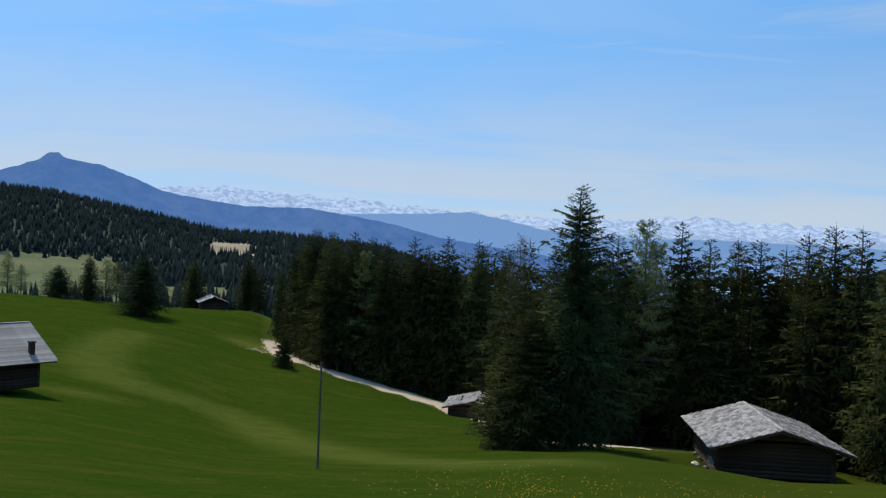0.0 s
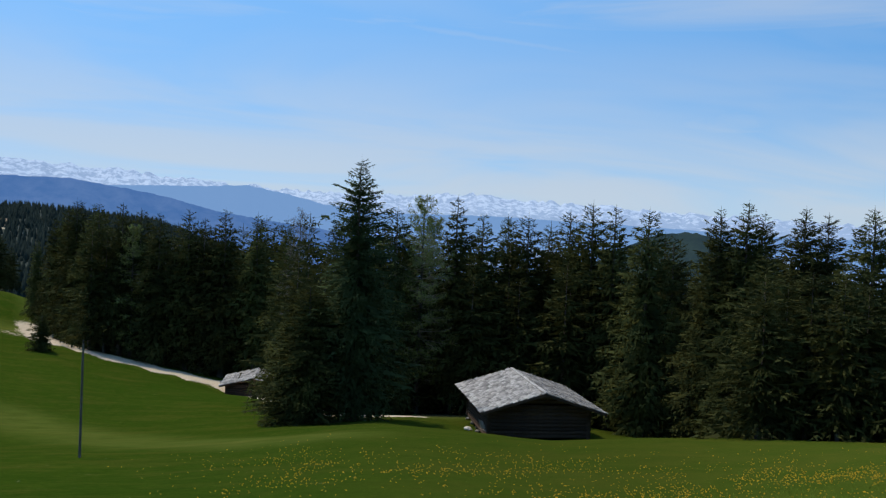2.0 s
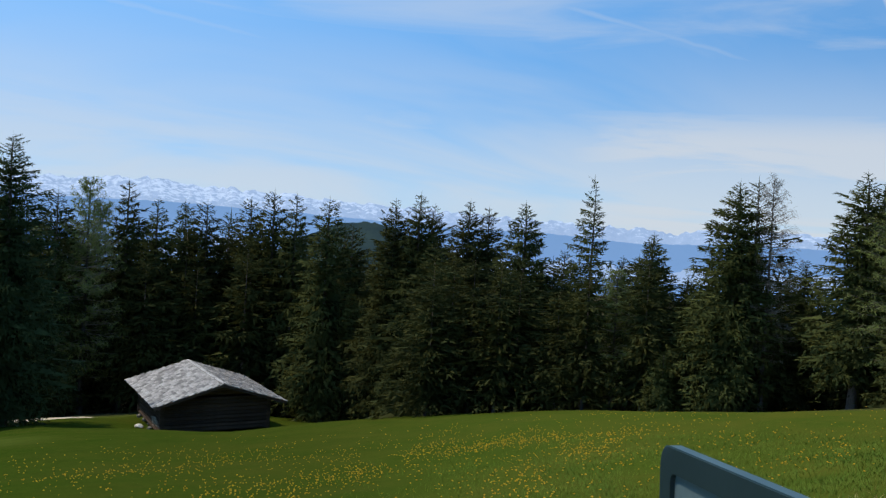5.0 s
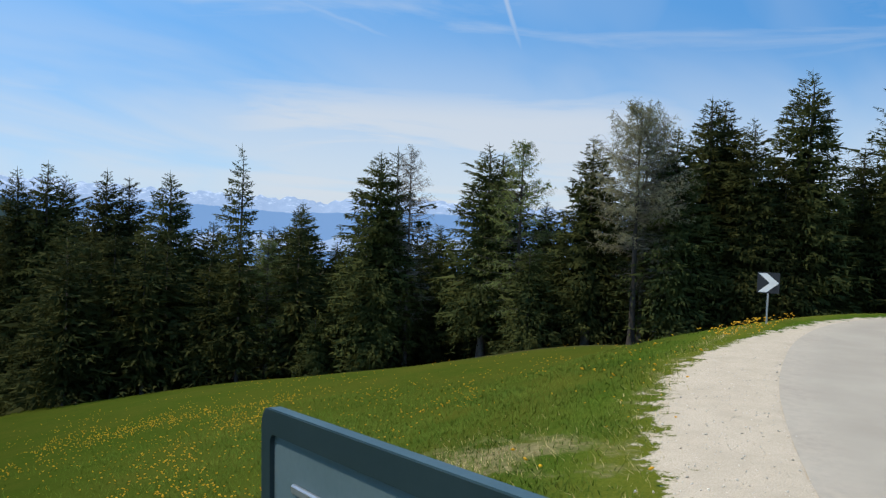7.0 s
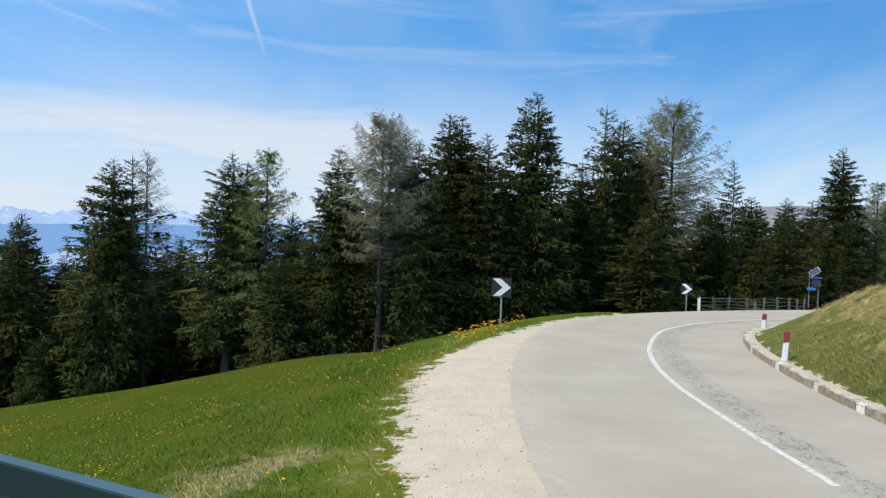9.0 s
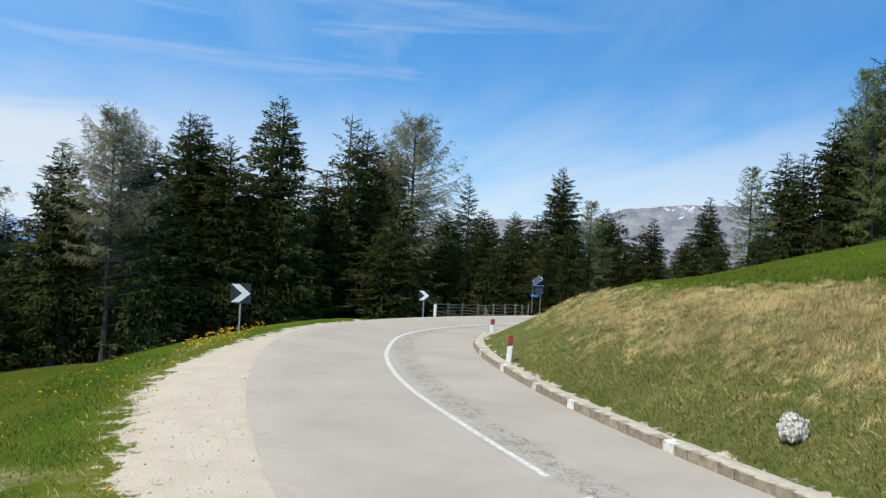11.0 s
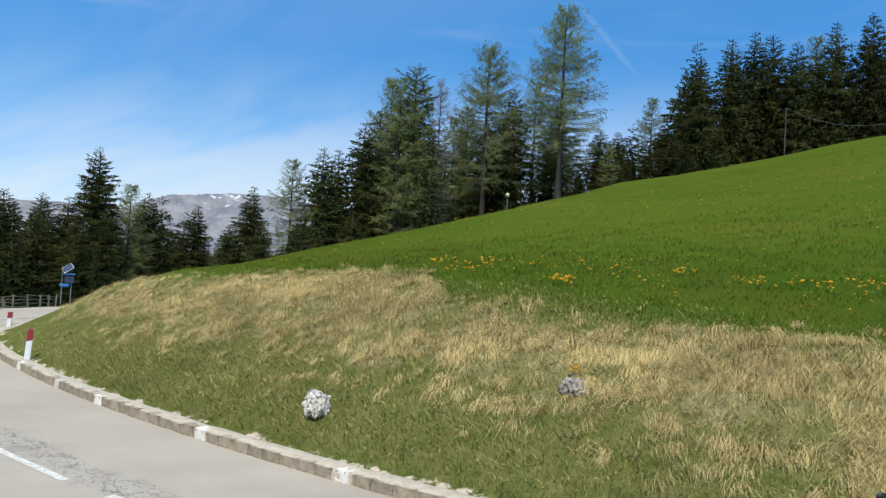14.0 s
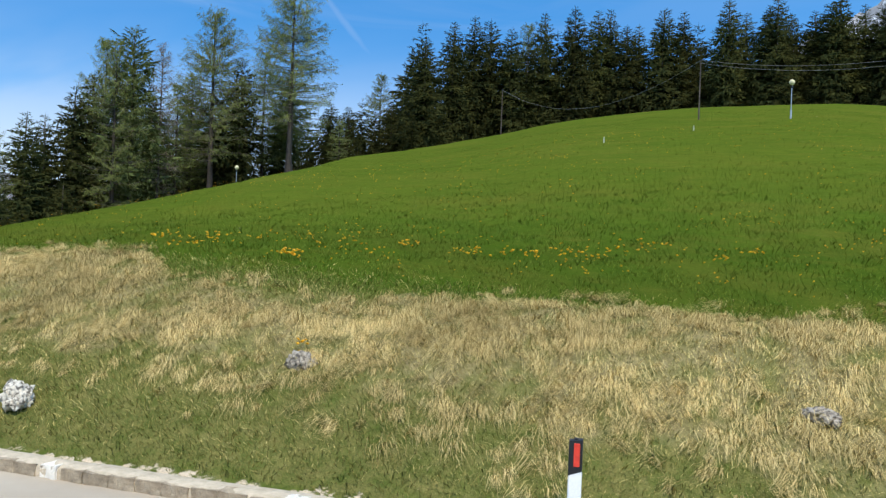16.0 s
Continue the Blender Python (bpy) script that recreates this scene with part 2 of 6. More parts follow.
M_SIGNBACK = surface("blue_grey_sign_back", (0.080, 0.125, 0.135), (0.110, 0.155, 0.165), 2.0, 60.0, 0.5, 0.0, bump=0.05, dist=0.001, vary=0.03, spec=0.4)
M_SIGNRIM = surface("dark_slate_sign_rim", (0.012, 0.027, 0.031), (0.020, 0.038, 0.043), 3.0, 60.0, 0.45, bump=0.05, dist=0.001, vary=0.03, spec=0.4)
M_SIGNEDGE = surface("worn_sign_edge", (0.032, 0.068, 0.080), (0.055, 0.10, 0.112), 6.0, 90.0, 0.5, bump=0.05, dist=0.001, vary=0.03, spec=0.4)
M_YELLOW = surface("dandelion_petals", (0.72, 0.31, 0.006), (0.85, 0.46, 0.010), 20, 90, 0.7, bump=0, vary=0.15, per="island")
M_PEBBLE = surface("pale_gravel_stones", (0.42, 0.35, 0.26), (0.80, 0.72, 0.60), 30, 120, 0.9, bump=0.3, dist=0.003, vary=0.3, per="island")
M_STRAW = leafy("dry_straw_blades", (0.22, 0.165, 0.050), (0.80, 0.635, 0.285), 0.0, 0.10, 1.0, 0.65)
M_OLIVE = leafy("olive_bank_blades", (0.082, 0.102, 0.022), (0.270, 0.228, 0.078), 0.0, 0.15, 1.0, 0.65)
M_GRASS = leafy("green_grass_blades", (0.046, 0.098, 0.011), (0.150, 0.172, 0.026), 0.0, 0.15, 1.0, 0.40)


def kerb_material(name, painted):
    """Crumbling beige stone, dusty on top and dirty below; some stones with what is left of white paint."""
    m, n, l, bs = material(name, 0.92, 0, 0.2)
    N = Nodes(m)
    rough, pits = N.noise(7, 6, 0.7), N.noise(30, 5, 0.7)
    col = N.mix(N.ramp(rough, 0.36, 0.62), (0.25, 0.195, 0.132), (0.45, 0.36, 0.250))
    col = N.mix(N.ramp(pits, 0.54, 0.68, 0.0, 0.5), col, (0.15, 0.13, 0.11))
    if painted == "mortar":
        col = N.mix(N.ramp(rough, 0.36, 0.62), (0.42, 0.345, 0.245), (0.58, 0.48, 0.35))
    elif painted:
        col = N.mix(N.ramp(N.noise(9, 6, 0.75), 0.36, 0.44), col, (0.80, 0.74, 0.64))
    hs = n.new("ShaderNodeHueSaturation")
    l.new(N.ramp(N.random(), 0, 1, 0.87, 1.10), hs.inputs["Value"])
    l.new(col, hs.inputs["Color"])
    l.new(hs.outputs[0], bs.inputs["Base Color"])
    N.bump(N.math("ADD", rough, pits), 0.9, 0.02, bs)
    return m


M_KERB, M_KERBWHITE, M_MORTAR = kerb_material("rough_kerb_stone", False), kerb_material("chipped_white_kerb_paint", True), kerb_material("beige_kerb_mortar", "mortar")


def rock_material(name, pale, dark, lichen):
    m, n, l, bs = material(name, 0.9)
    N = Nodes(m)
    pits = N.math("ADD", N.math("MULTIPLY", N.noise(19, 2, kind="F1"), 0.30), N.math("MULTIPLY", N.noise(13, 9, 0.8), 0.90))
    col = N.mix(N.ramp(pits, 0.57, 0.70), pale, dark)
    col = N.mix(N.ramp(N.noise(5, 3), 0.62, 0.70, 0.0, lichen), col, (0.40, 0.30, 0.05))
    l.new(col, bs.inputs["Base Color"])
    N.bump(N.math("MULTIPLY", pits, -1.0), 1.0, 0.04, bs)
    return m


M_ROCK = rock_material("pitted_white_limestone", (0.82, 0.75, 0.63), (0.11, 0.095, 0.075), 0.0)
M_GREYROCK = rock_material("lichened_grey_rock", (0.46, 0.40, 0.32), (0.13, 0.11, 0.09), 0.8)


def ground_material():
    """Meadow, dry grass, gravel and earth, blended by where the sheet says they lie."""
    m, n, l, bs = material("alpine_meadow", 1.0, 0, 0.0)
    N = Nodes(m)
    big, mid, fine = N.noise(0.06, 4), N.noise(0.9, 4), N.noise(9, 5, 0.7)
    streak = N.noise(2.0, 4, 0.6, stretch=(1.0, 0.35, 1.0))
    green = N.mix(N.ramp(big, 0.35, 0.68), (0.050, 0.104, 0.008), (0.088, 0.130, 0.012))
    green = N.mix(N.ramp(mid, 0.30, 0.72, 0.0, 0.75), green, (0.036, 0.082, 0.008))
    green = N.mix(N.ramp(fine, 0.35, 0.70, 0.0, 0.6), green, (0.120, 0.160, 0.020))
    green = N.mix(N.ramp(N.noise(2.6, 6, 0.75), 0.44, 0.64, 0.0, 0.55), green, (0.030, 0.070, 0.006))
    green = N.mix(N.ramp(N.noise(1.5, 7, 0.75, stretch=(0.45, 1, 1)), 0.52, 0.66, 0.0, 0.55), green, (0.150, 0.140, 0.024))
    green = N.mix(N.ramp(N.noise(0.28, 5, 0.65, stretch=(0.5, 1, 1)), 0.50, 0.66, 0.0, 0.55), green, (0.140, 0.135, 0.022))
    green = N.mix(N.ramp(N.noise(0.42, 6, 0.7, stretch=(0.4, 1, 1)), 0.50, 0.62, 0.0, 0.32), green, (0.034, 0.084, 0.007))
    green = N.mix(N.math("MULTIPLY", N.attr("olive"), N.ramp(N.noise(0.35, 5, 0.65), 0.3, 0.6, 0.45, 1.0)), green, (0.135, 0.132, 0.018))
    green = N.mix(N.ramp(N.noise(24, 5, 0.75), 0.42, 0.64, 0.0, 0.55), green, (0.034, 0.068, 0.006))
    # darkens the green most on the downhill meadow, less on the hill
    deeper = n.new("ShaderNodeHueSaturation")
    l.new(N.ramp(N.attr("deeper"), 0, 1, 1.0, 0.52), deeper.inputs["Value"])
    l.new(green, deeper.inputs["Color"])
    green = deeper.outputs[0]
    worn_bank = N.mix(N.ramp(N.noise(4, 5, 0.7), 0.35, 0.65), (0.085, 0.105, 0.024), (0.220, 0.186, 0.066))
    worn_bank = N.mix(N.ramp(N.noise(28, 5, 0.75), 0.45, 0.62, 0.0, 0.6), worn_bank, (0.060, 0.068, 0.016))
    green = N.mix(N.math("MULTIPLY", N.attr("bank"), 0.85), green, worn_bank)
    dry = N.mix(N.ramp(fine, 0.3, 0.7), (0.115, 0.098, 0.038), (0.33, 0.265, 0.125))
    dry = N.mix(N.ramp(streak, 0.42, 0.62, 0.0, 0.75), dry, (0.11, 0.125, 0.028))
    s = N.ramp(N.math("ADD", N.attr("straw"), N.math("MULTIPLY", N.math("SUBTRACT", N.noise(1.1, 7, 0.7), 0.5), 2.2)), 0.36, 0.66)
    col = N.mix(s, green, dry)
    tired = N.math("MULTIPLY", N.attr("track"), N.ramp(N.noise(0.5, 5, 0.6), 0.25, 0.7, 0.35, 1.0))
    col = N.mix(N.math("MULTIPLY", tired, 0.37), col, (0.16, 0.165, 0.035))
    floor_ = N.mix(N.ramp(fine, 0.35, 0.65), (0.035, 0.028, 0.018), (0.075, 0.062, 0.035))
    col = N.mix(N.attr("wood"), col, floor_)
    stones = N.noise(48, 2, 0.5, kind="F1")
    grit = N.noise(60, 4, 0.7)
    gravel = N.mix(N.ramp(stones, 0.1, 0.55), (0.65, 0.52, 0.375), (0.50, 0.39, 0.275))
    gravel = N.mix(N.ramp(grit, 0.42, 0.62, 0.0, 0.5), gravel, (0.76, 0.65, 0.50))
    gravel = N.mix(N.ramp(N.noise(1.4, 7, 0.7), 0.42, 0.66, 0.0, 0.6), gravel, (0.45, 0.36, 0.255))
    g = N.ramp(N.math("ADD", N.attr("gravel"), N.math("MULTIPLY", N.math("SUBTRACT", N.noise(2.2, 8, 0.78), 0.5), 2.5)), 0.46, 0.56)
    col = N.mix(g, col, gravel)
    l.new(col, bs.inputs["Base Color"])
    N.bump(N.math("ADD", fine, N.math("MULTIPLY", stones, 0.35)), 0.6, 0.03, bs)
    return m


def asphalt_material():
    m, n, l, bs = material("sunbleached_asphalt", 0.9, 0, 0.2)
    N = Nodes(m)
    grit, patch = N.noise(140, 3, 0.7), N.noise(0.5, 5, 0.6)
    col = N.mix(N.ramp(patch, 0.35, 0.65), (0.40, 0.330, 0.248), (0.47, 0.395, 0.300))
    col = N.mix(N.ramp(grit, 0.3, 0.7, 0.0, 0.45), col, (0.32, 0.27, 0.21))
    worn = N.attr("worn")
    edge = n.new("ShaderNodeTexVoronoi")
    edge.feature = "DISTANCE_TO_EDGE"
    edge.inputs["Scale"].default_value = 8.0
    wob = n.new("ShaderNodeMix")
    wob.data_type = "VECTOR"
    wob.inputs[0].default_value = 0.25
    l.new(N.co, wob.inputs[4])
    wn_ = n.new("ShaderNodeTexNoise")
    wn_.inputs["Scale"].default_value, wn_.inputs["Detail"].default_value = 3.0, 6
    l.new(N.co, wn_.inputs["Vector"])
    l.new(wn_.outputs["Color"], wob.inputs[5])
    l.new(wob.outputs[1], edge.inputs["Vector"])
    crack = N.math("MULTIPLY", N.ramp(edge.outputs[0], 0.040, 0.008), N.ramp(N.math("MULTIPLY", worn, N.noise(0.8, 3)), 0.30, 0.40))
    col = N.mix(N.math("MULTIPLY", worn, N.ramp(N.noise(3, 6, 0.7), 0.50, 0.66, 0.0, 0.6)), col, (0.23, 0.205, 0.18))
    col = N.mix(N.math("MULTIPLY", crack, 0.85), col, (0.13, 0.12, 0.11))
    dusty = N.math("MULTIPLY", N.attr("dust"), N.ramp(N.noise(5, 6, 0.7), 0.35, 0.6))
    col = N.mix(N.math("MULTIPLY", dusty, 0.5), col, (0.52, 0.42, 0.315))
    l.new(col, bs.inputs["Base Color"])
    N.bump(N.math("SUBTRACT", grit, crack), 0.5, 0.006, bs)
    return m


def line_material():
    m, n, l, bs = material("worn_white_road_paint", 0.8, 0, 0.2)
    N = Nodes(m)
    col = N.mix(N.ramp(N.noise(11, 7, 0.78), 0.42, 0.62), (0.74, 0.68, 0.58), (0.40, 0.35, 0.28))
    l.new(col, bs.inputs["Base Color"])
    return m


M_GROUND, M_ASPHALT, M_LINE = ground_material(), asphalt_material(), line_material()


# ---- building helpers ----
def mesh_from(name, verts, faces, mat=None, smooth=False):
    """verts: (n, 3) array; faces: list of tuples or an (m, 3) / (m, 4) array."""
    me = bpy.data.meshes.new(name)
    verts = np.asarray(verts, dtype=np.float32)
    if isinstance(faces, np.ndarray):
        k = faces.shape[1]
        me.vertices.add(len(verts))
        me.vertices.foreach_set("co", verts.ravel())
        me.loops.add(faces.size)
        me.loops.foreach_set("vertex_index", faces.astype(np.int32).ravel())
        me.polygons.add(len(faces))
        me.polygons.foreach_set("loop_start", np.arange(0, faces.size, k, dtype=np.int32))
        me.update(calc_edges=True)
    else:
        me.from_pydata([tuple(map(float, v)) for v in verts], [], faces)
    if smooth:
        me.polygons.foreach_set("use_smooth", [True] * len(me.polygons))
    if mat:
        me.materials.append(mat)
    return me


def part(name, bm, mat, parent=None, label="", smooth=False):
    """Links a bmesh (or a finished mesh) as one mesh object under a thing or a part."""
    if isinstance(bm, bmesh.types.BMesh):
        me = bpy.data.meshes.new(name)
        bm.to_mesh(me)
        bm.free()
        if smooth:
            me.polygons.foreach_set("use_smooth", [True] * len(me.polygons))
        me.materials.append(mat)
    else:
        me = bm
    ob = new(name, me)
    ob.parent = parent
    if label:
        ob["label"] = label
    return ob


def box(size, at=(0, 0, 0), bevel=0.0, turn=None):
    bm = bmesh.new()
    bmesh.ops.create_cube(bm, size=1.0)
    bmesh.ops.scale(bm, vec=size, verts=bm.verts)
    if bevel:
        bmesh.ops.bevel(bm, geom=bm.edges[:], offset=bevel, segments=1, affect="EDGES")
    if turn:
        bmesh.ops.transform(bm, matrix=turn, verts=bm.verts)
    bmesh.ops.translate(bm, vec=at, verts=bm.verts)
    return bm


def tube(r0, r1, h, at=(0, 0, 0), sides=10):
    bm = bmesh.new()
    bmesh.ops.create_cone(bm, cap_ends=True, segments=sides, radius1=r0, radius2=r1, depth=h)
    bmesh.ops.translate(bm, vec=(at[0], at[1], at[2] + h / 2), verts=bm.verts)
    return bm


def prism(outline, depth):
    """A flat outline in x and z, made thick along y, centred."""
    bm = bmesh.new()
    front = [bm.verts.new((x, -depth / 2, z)) for x, z in outline]
    back = [bm.verts.new((x, depth / 2, z)) for x, z in outline]
    bm.faces.new(front)
    bm.faces.new(back[::-1])
    k = len(outline)
    for i in range(k):
        bm.faces.new((front[i], back[i], back[(i + 1) % k], front[(i + 1) % k]))
    bmesh.ops.recalc_face_normals(bm, faces=bm.faces[:])
    return bm


def empty(name, m, label, category, group="", kind=""):
    ob = new(name)
    ob.matrix_basis = m
    return tagged(ob, label, category, group, kind)


# ---- plan of the road ----
ROAD_POINTS = [(-60, -26), (-32, -15.5), (-14, -9.6), (-5, -6.9), (3.5, -4.35), (9.5, -2.5), (14.7, -1.4), (19.2, -0.88), (23.4, -0.75), (27.4, -1.25), (31, -3.0), (34.2, -6.1), (38, -11.2), (44, -18), (53, -26), (66, -34), (92, -41), (150, -46)]
HALF = 2.95


def spline(points, step):
    p = np.array(points, dtype=float)
    p = np.vstack([2 * p[0] - p[1], p, 2 * p[-1] - p[-2]])
    out = []
    for i in range(1, len(p) - 2):
        k = max(2, int(np.linalg.norm(p[i + 1] - p[i]) / step))
        t = np.linspace(0, 1, k, endpoint=False)[:, None]
        a, b, c, d = p[i - 1], p[i], p[i + 1], p[i + 2]
        out.append(0.5 * (2 * b + (c - a) * t + (2 * a - 5 * b + 4 * c - d) * t ** 2 + (3 * b - a - 3 * c + d) * t ** 3))
    return np.vstack(out + [p[-2:-1]])


ROAD = spline(ROAD_POINTS, 0.4)
ROAD_WAY = np.gradient(ROAD, axis=0)
ROAD_WAY /= np.linalg.norm(ROAD_WAY, axis=1)[:, None]
ROAD_LEFT = np.stack([-ROAD_WAY[:, 1], ROAD_WAY[:, 0]], 1)
ROAD_RUN = np.concatenate([[0], np.cumsum(np.linalg.norm(np.diff(ROAD, axis=0), axis=1))])


def road_offset(x, y):
    """Metres to the left (outer side) of the road's middle; to the right is minus."""
    q = np.stack([np.ravel(x), np.ravel(y)], 1).astype(np.float32)
    res = np.empty(len(q))
    rough, road = ROAD[::8].astype(np.float32), ROAD.astype(np.float32)
    for i in range(0, len(q), 20000):
        p = q[i:i + 20000]
        dd = (p[:, :1] - rough[None, :, 0]) ** 2 + (p[:, 1:] - rough[None, :, 1]) ** 2
        j = np.clip(dd.argmin(1)[:, None] * 8 + np.arange(-7, 8)[None], 0, len(road) - 1)
        d = p[:, None] - road[j]
        dd = (d ** 2).sum(2)
        k = dd.argmin(1)
        row = np.arange(len(k))
        res[i:i + 20000] = np.sqrt(dd[row, k]) * np.sign((d[row, k] * ROAD_LEFT[j[row, k]]).sum(1))
    return res.reshape(np.shape(x))


# ---- shape of the land ----
LAND_R = np.array([0, 14, 28, 50, 70, 110, 170, 300, 500, 1500, 4800])
FALL = {-150: (0, 0, 0, 0, 0, 0, 0, -10, -40), -60: (0, -1.5, -4, -7, -8.5, -9, -9, -20, -50), -28: (0, -1.8, -4, -7.2, -9.2, -9.8, -9.6, -25, -55),
        -18: (0, -2, -4.8, -9, -11.5, -12.8, -12.7, -28, -55), -8: (0, -2, -5.5, -11, -15, -18.2, -19, -30, -60), 2: (0, -2, -5.5, -10.6, -14.6, -20.6, -29, -45, -65)}
FALL_EAST = {12: (0, -2, -5, -9.5, -14, -22.7, -34, -50, -70), 22: (0, -2, -5.2, -10.2, -13.6, -24, -34, -50, -70), 33: (0, -1.8, -5, -9.0, -15, -25, -36, -50, -70),
             45: (0, -1.4, -3.7, -8, -14, -24, -35, -50, -70), 57: (0, -1, -2.7, -7.5, -13, -22, -32, -45, -65), 71: (0, -0.5, -1.5, -5.5, -10, -18, -28, -40, -60),
             79: (0, 0, -0.4, -4, -8, -15, -24, -36, -55), 86: (0, 0, 0, -1.2, -4, -10, -18, -30, -50), 95: (0, 0, 0, -0.6, -2.5, -7, -14, -26, -45),
             105: (0, 0, 0, 0, -1, -4, -8, -20, -40), 150: (0, 0, 0, 0, 0, 0, 0, -10, -40), 210: (0, 0, 0, 0, 0, 0, 0, -10, -40)}
FALL.update(FALL_EAST)
# the hill inside the bend: azimuth, distance and height of its brow
BROW = {-150: (60, 3), 90: (22, 1.3), 104.5: (25, 1.95), 109: (27, 2.2), 113: (32, 2.4), 117.5: (40, 3.6), 122.2: (52, 5.3), 126: (58, 6.75), 130: (62, 8.2), 134: (66, 9.55), 141: (72, 11.4),
        146: (76, 13.3), 152: (78, 15.7), 160: (78, 16.8), 168: (76, 16.7), 172: (76, 16.2), 190: (70, 12), 210: (60, 3)}


def smooth_rows(a, n):
    for _ in range(n):
        a = (np.roll(a, 1, 0) + 2 * a + np.roll(a, -1, 0)) / 4
    return a


AZ_GRID = np.arange(-150, 210, 1.0)
R_GRID = np.concatenate([np.arange(0, 200, 2.0), np.geomspace(200, 4800, 60)])
stations = np.array([[z for z in v] + [-150, -260] for v in FALL.values()], dtype=float)
by_r = np.array([np.interp(R_GRID, LAND_R, s) for s in stations])
for _ in range(10):
    by_r[:, 1:-1] = (by_r[:, :-2] + 2 * by_r[:, 1:-1] + by_r[:, 2:]) / 4
FALL_Z = np.array([np.interp(AZ_GRID, list(FALL), by_r[:, j]) for j in range(len(R_GRID))]).T
FALL_Z = smooth_rows(FALL_Z, 12)
BROW_R = smooth_rows(np.interp(AZ_GRID, list(BROW), [v[0] for v in BROW.values()]), 6)
BROW_Z = smooth_rows(np.interp(AZ_GRID, list(BROW), [v[1] for v in BROW.values()]), 6)


def step(a, b, x):
    t = np.clip((x - a) / (b - a), 0, 1)
    return t * t * (3 - 2 * t)


def azimuth(x, y):
    return (np.degrees(np.arctan2(x, y)) + 150) % 360 - 150


def bumps(x, y, scale, seed):
    """Soft, cheap rolling of the ground: a few crossing waves."""
    rng = np.random.RandomState(seed)
    out = 0
    for k in range(6):
        a, ph = rng.uniform(0, 6.28), rng.uniform(0, 6.28)
        f = 6.28 / (scale * rng.uniform(0.6, 1.5))
        out = out + np.sin(f * (np.cos(a) * x + np.sin(a) * y) + ph)
    return out / 6


def patchy(x, y, scale, seed):
    """Uneven patches of several sizes, 0 to 1."""
    wx, wy = x + 0.35 * scale * bumps(x, y, scale * 0.9, seed + 40), y + 0.35 * scale * bumps(x, y, scale * 0.9, seed + 41)
    s = bumps(wx, wy, scale, seed) + 0.7 * bumps(wx, wy, scale / 2.3, seed + 42) + 0.5 * bumps(wx, wy, scale / 5.1, seed + 43)
    return np.clip(0.5 + 0.72 * s, 0, 1)


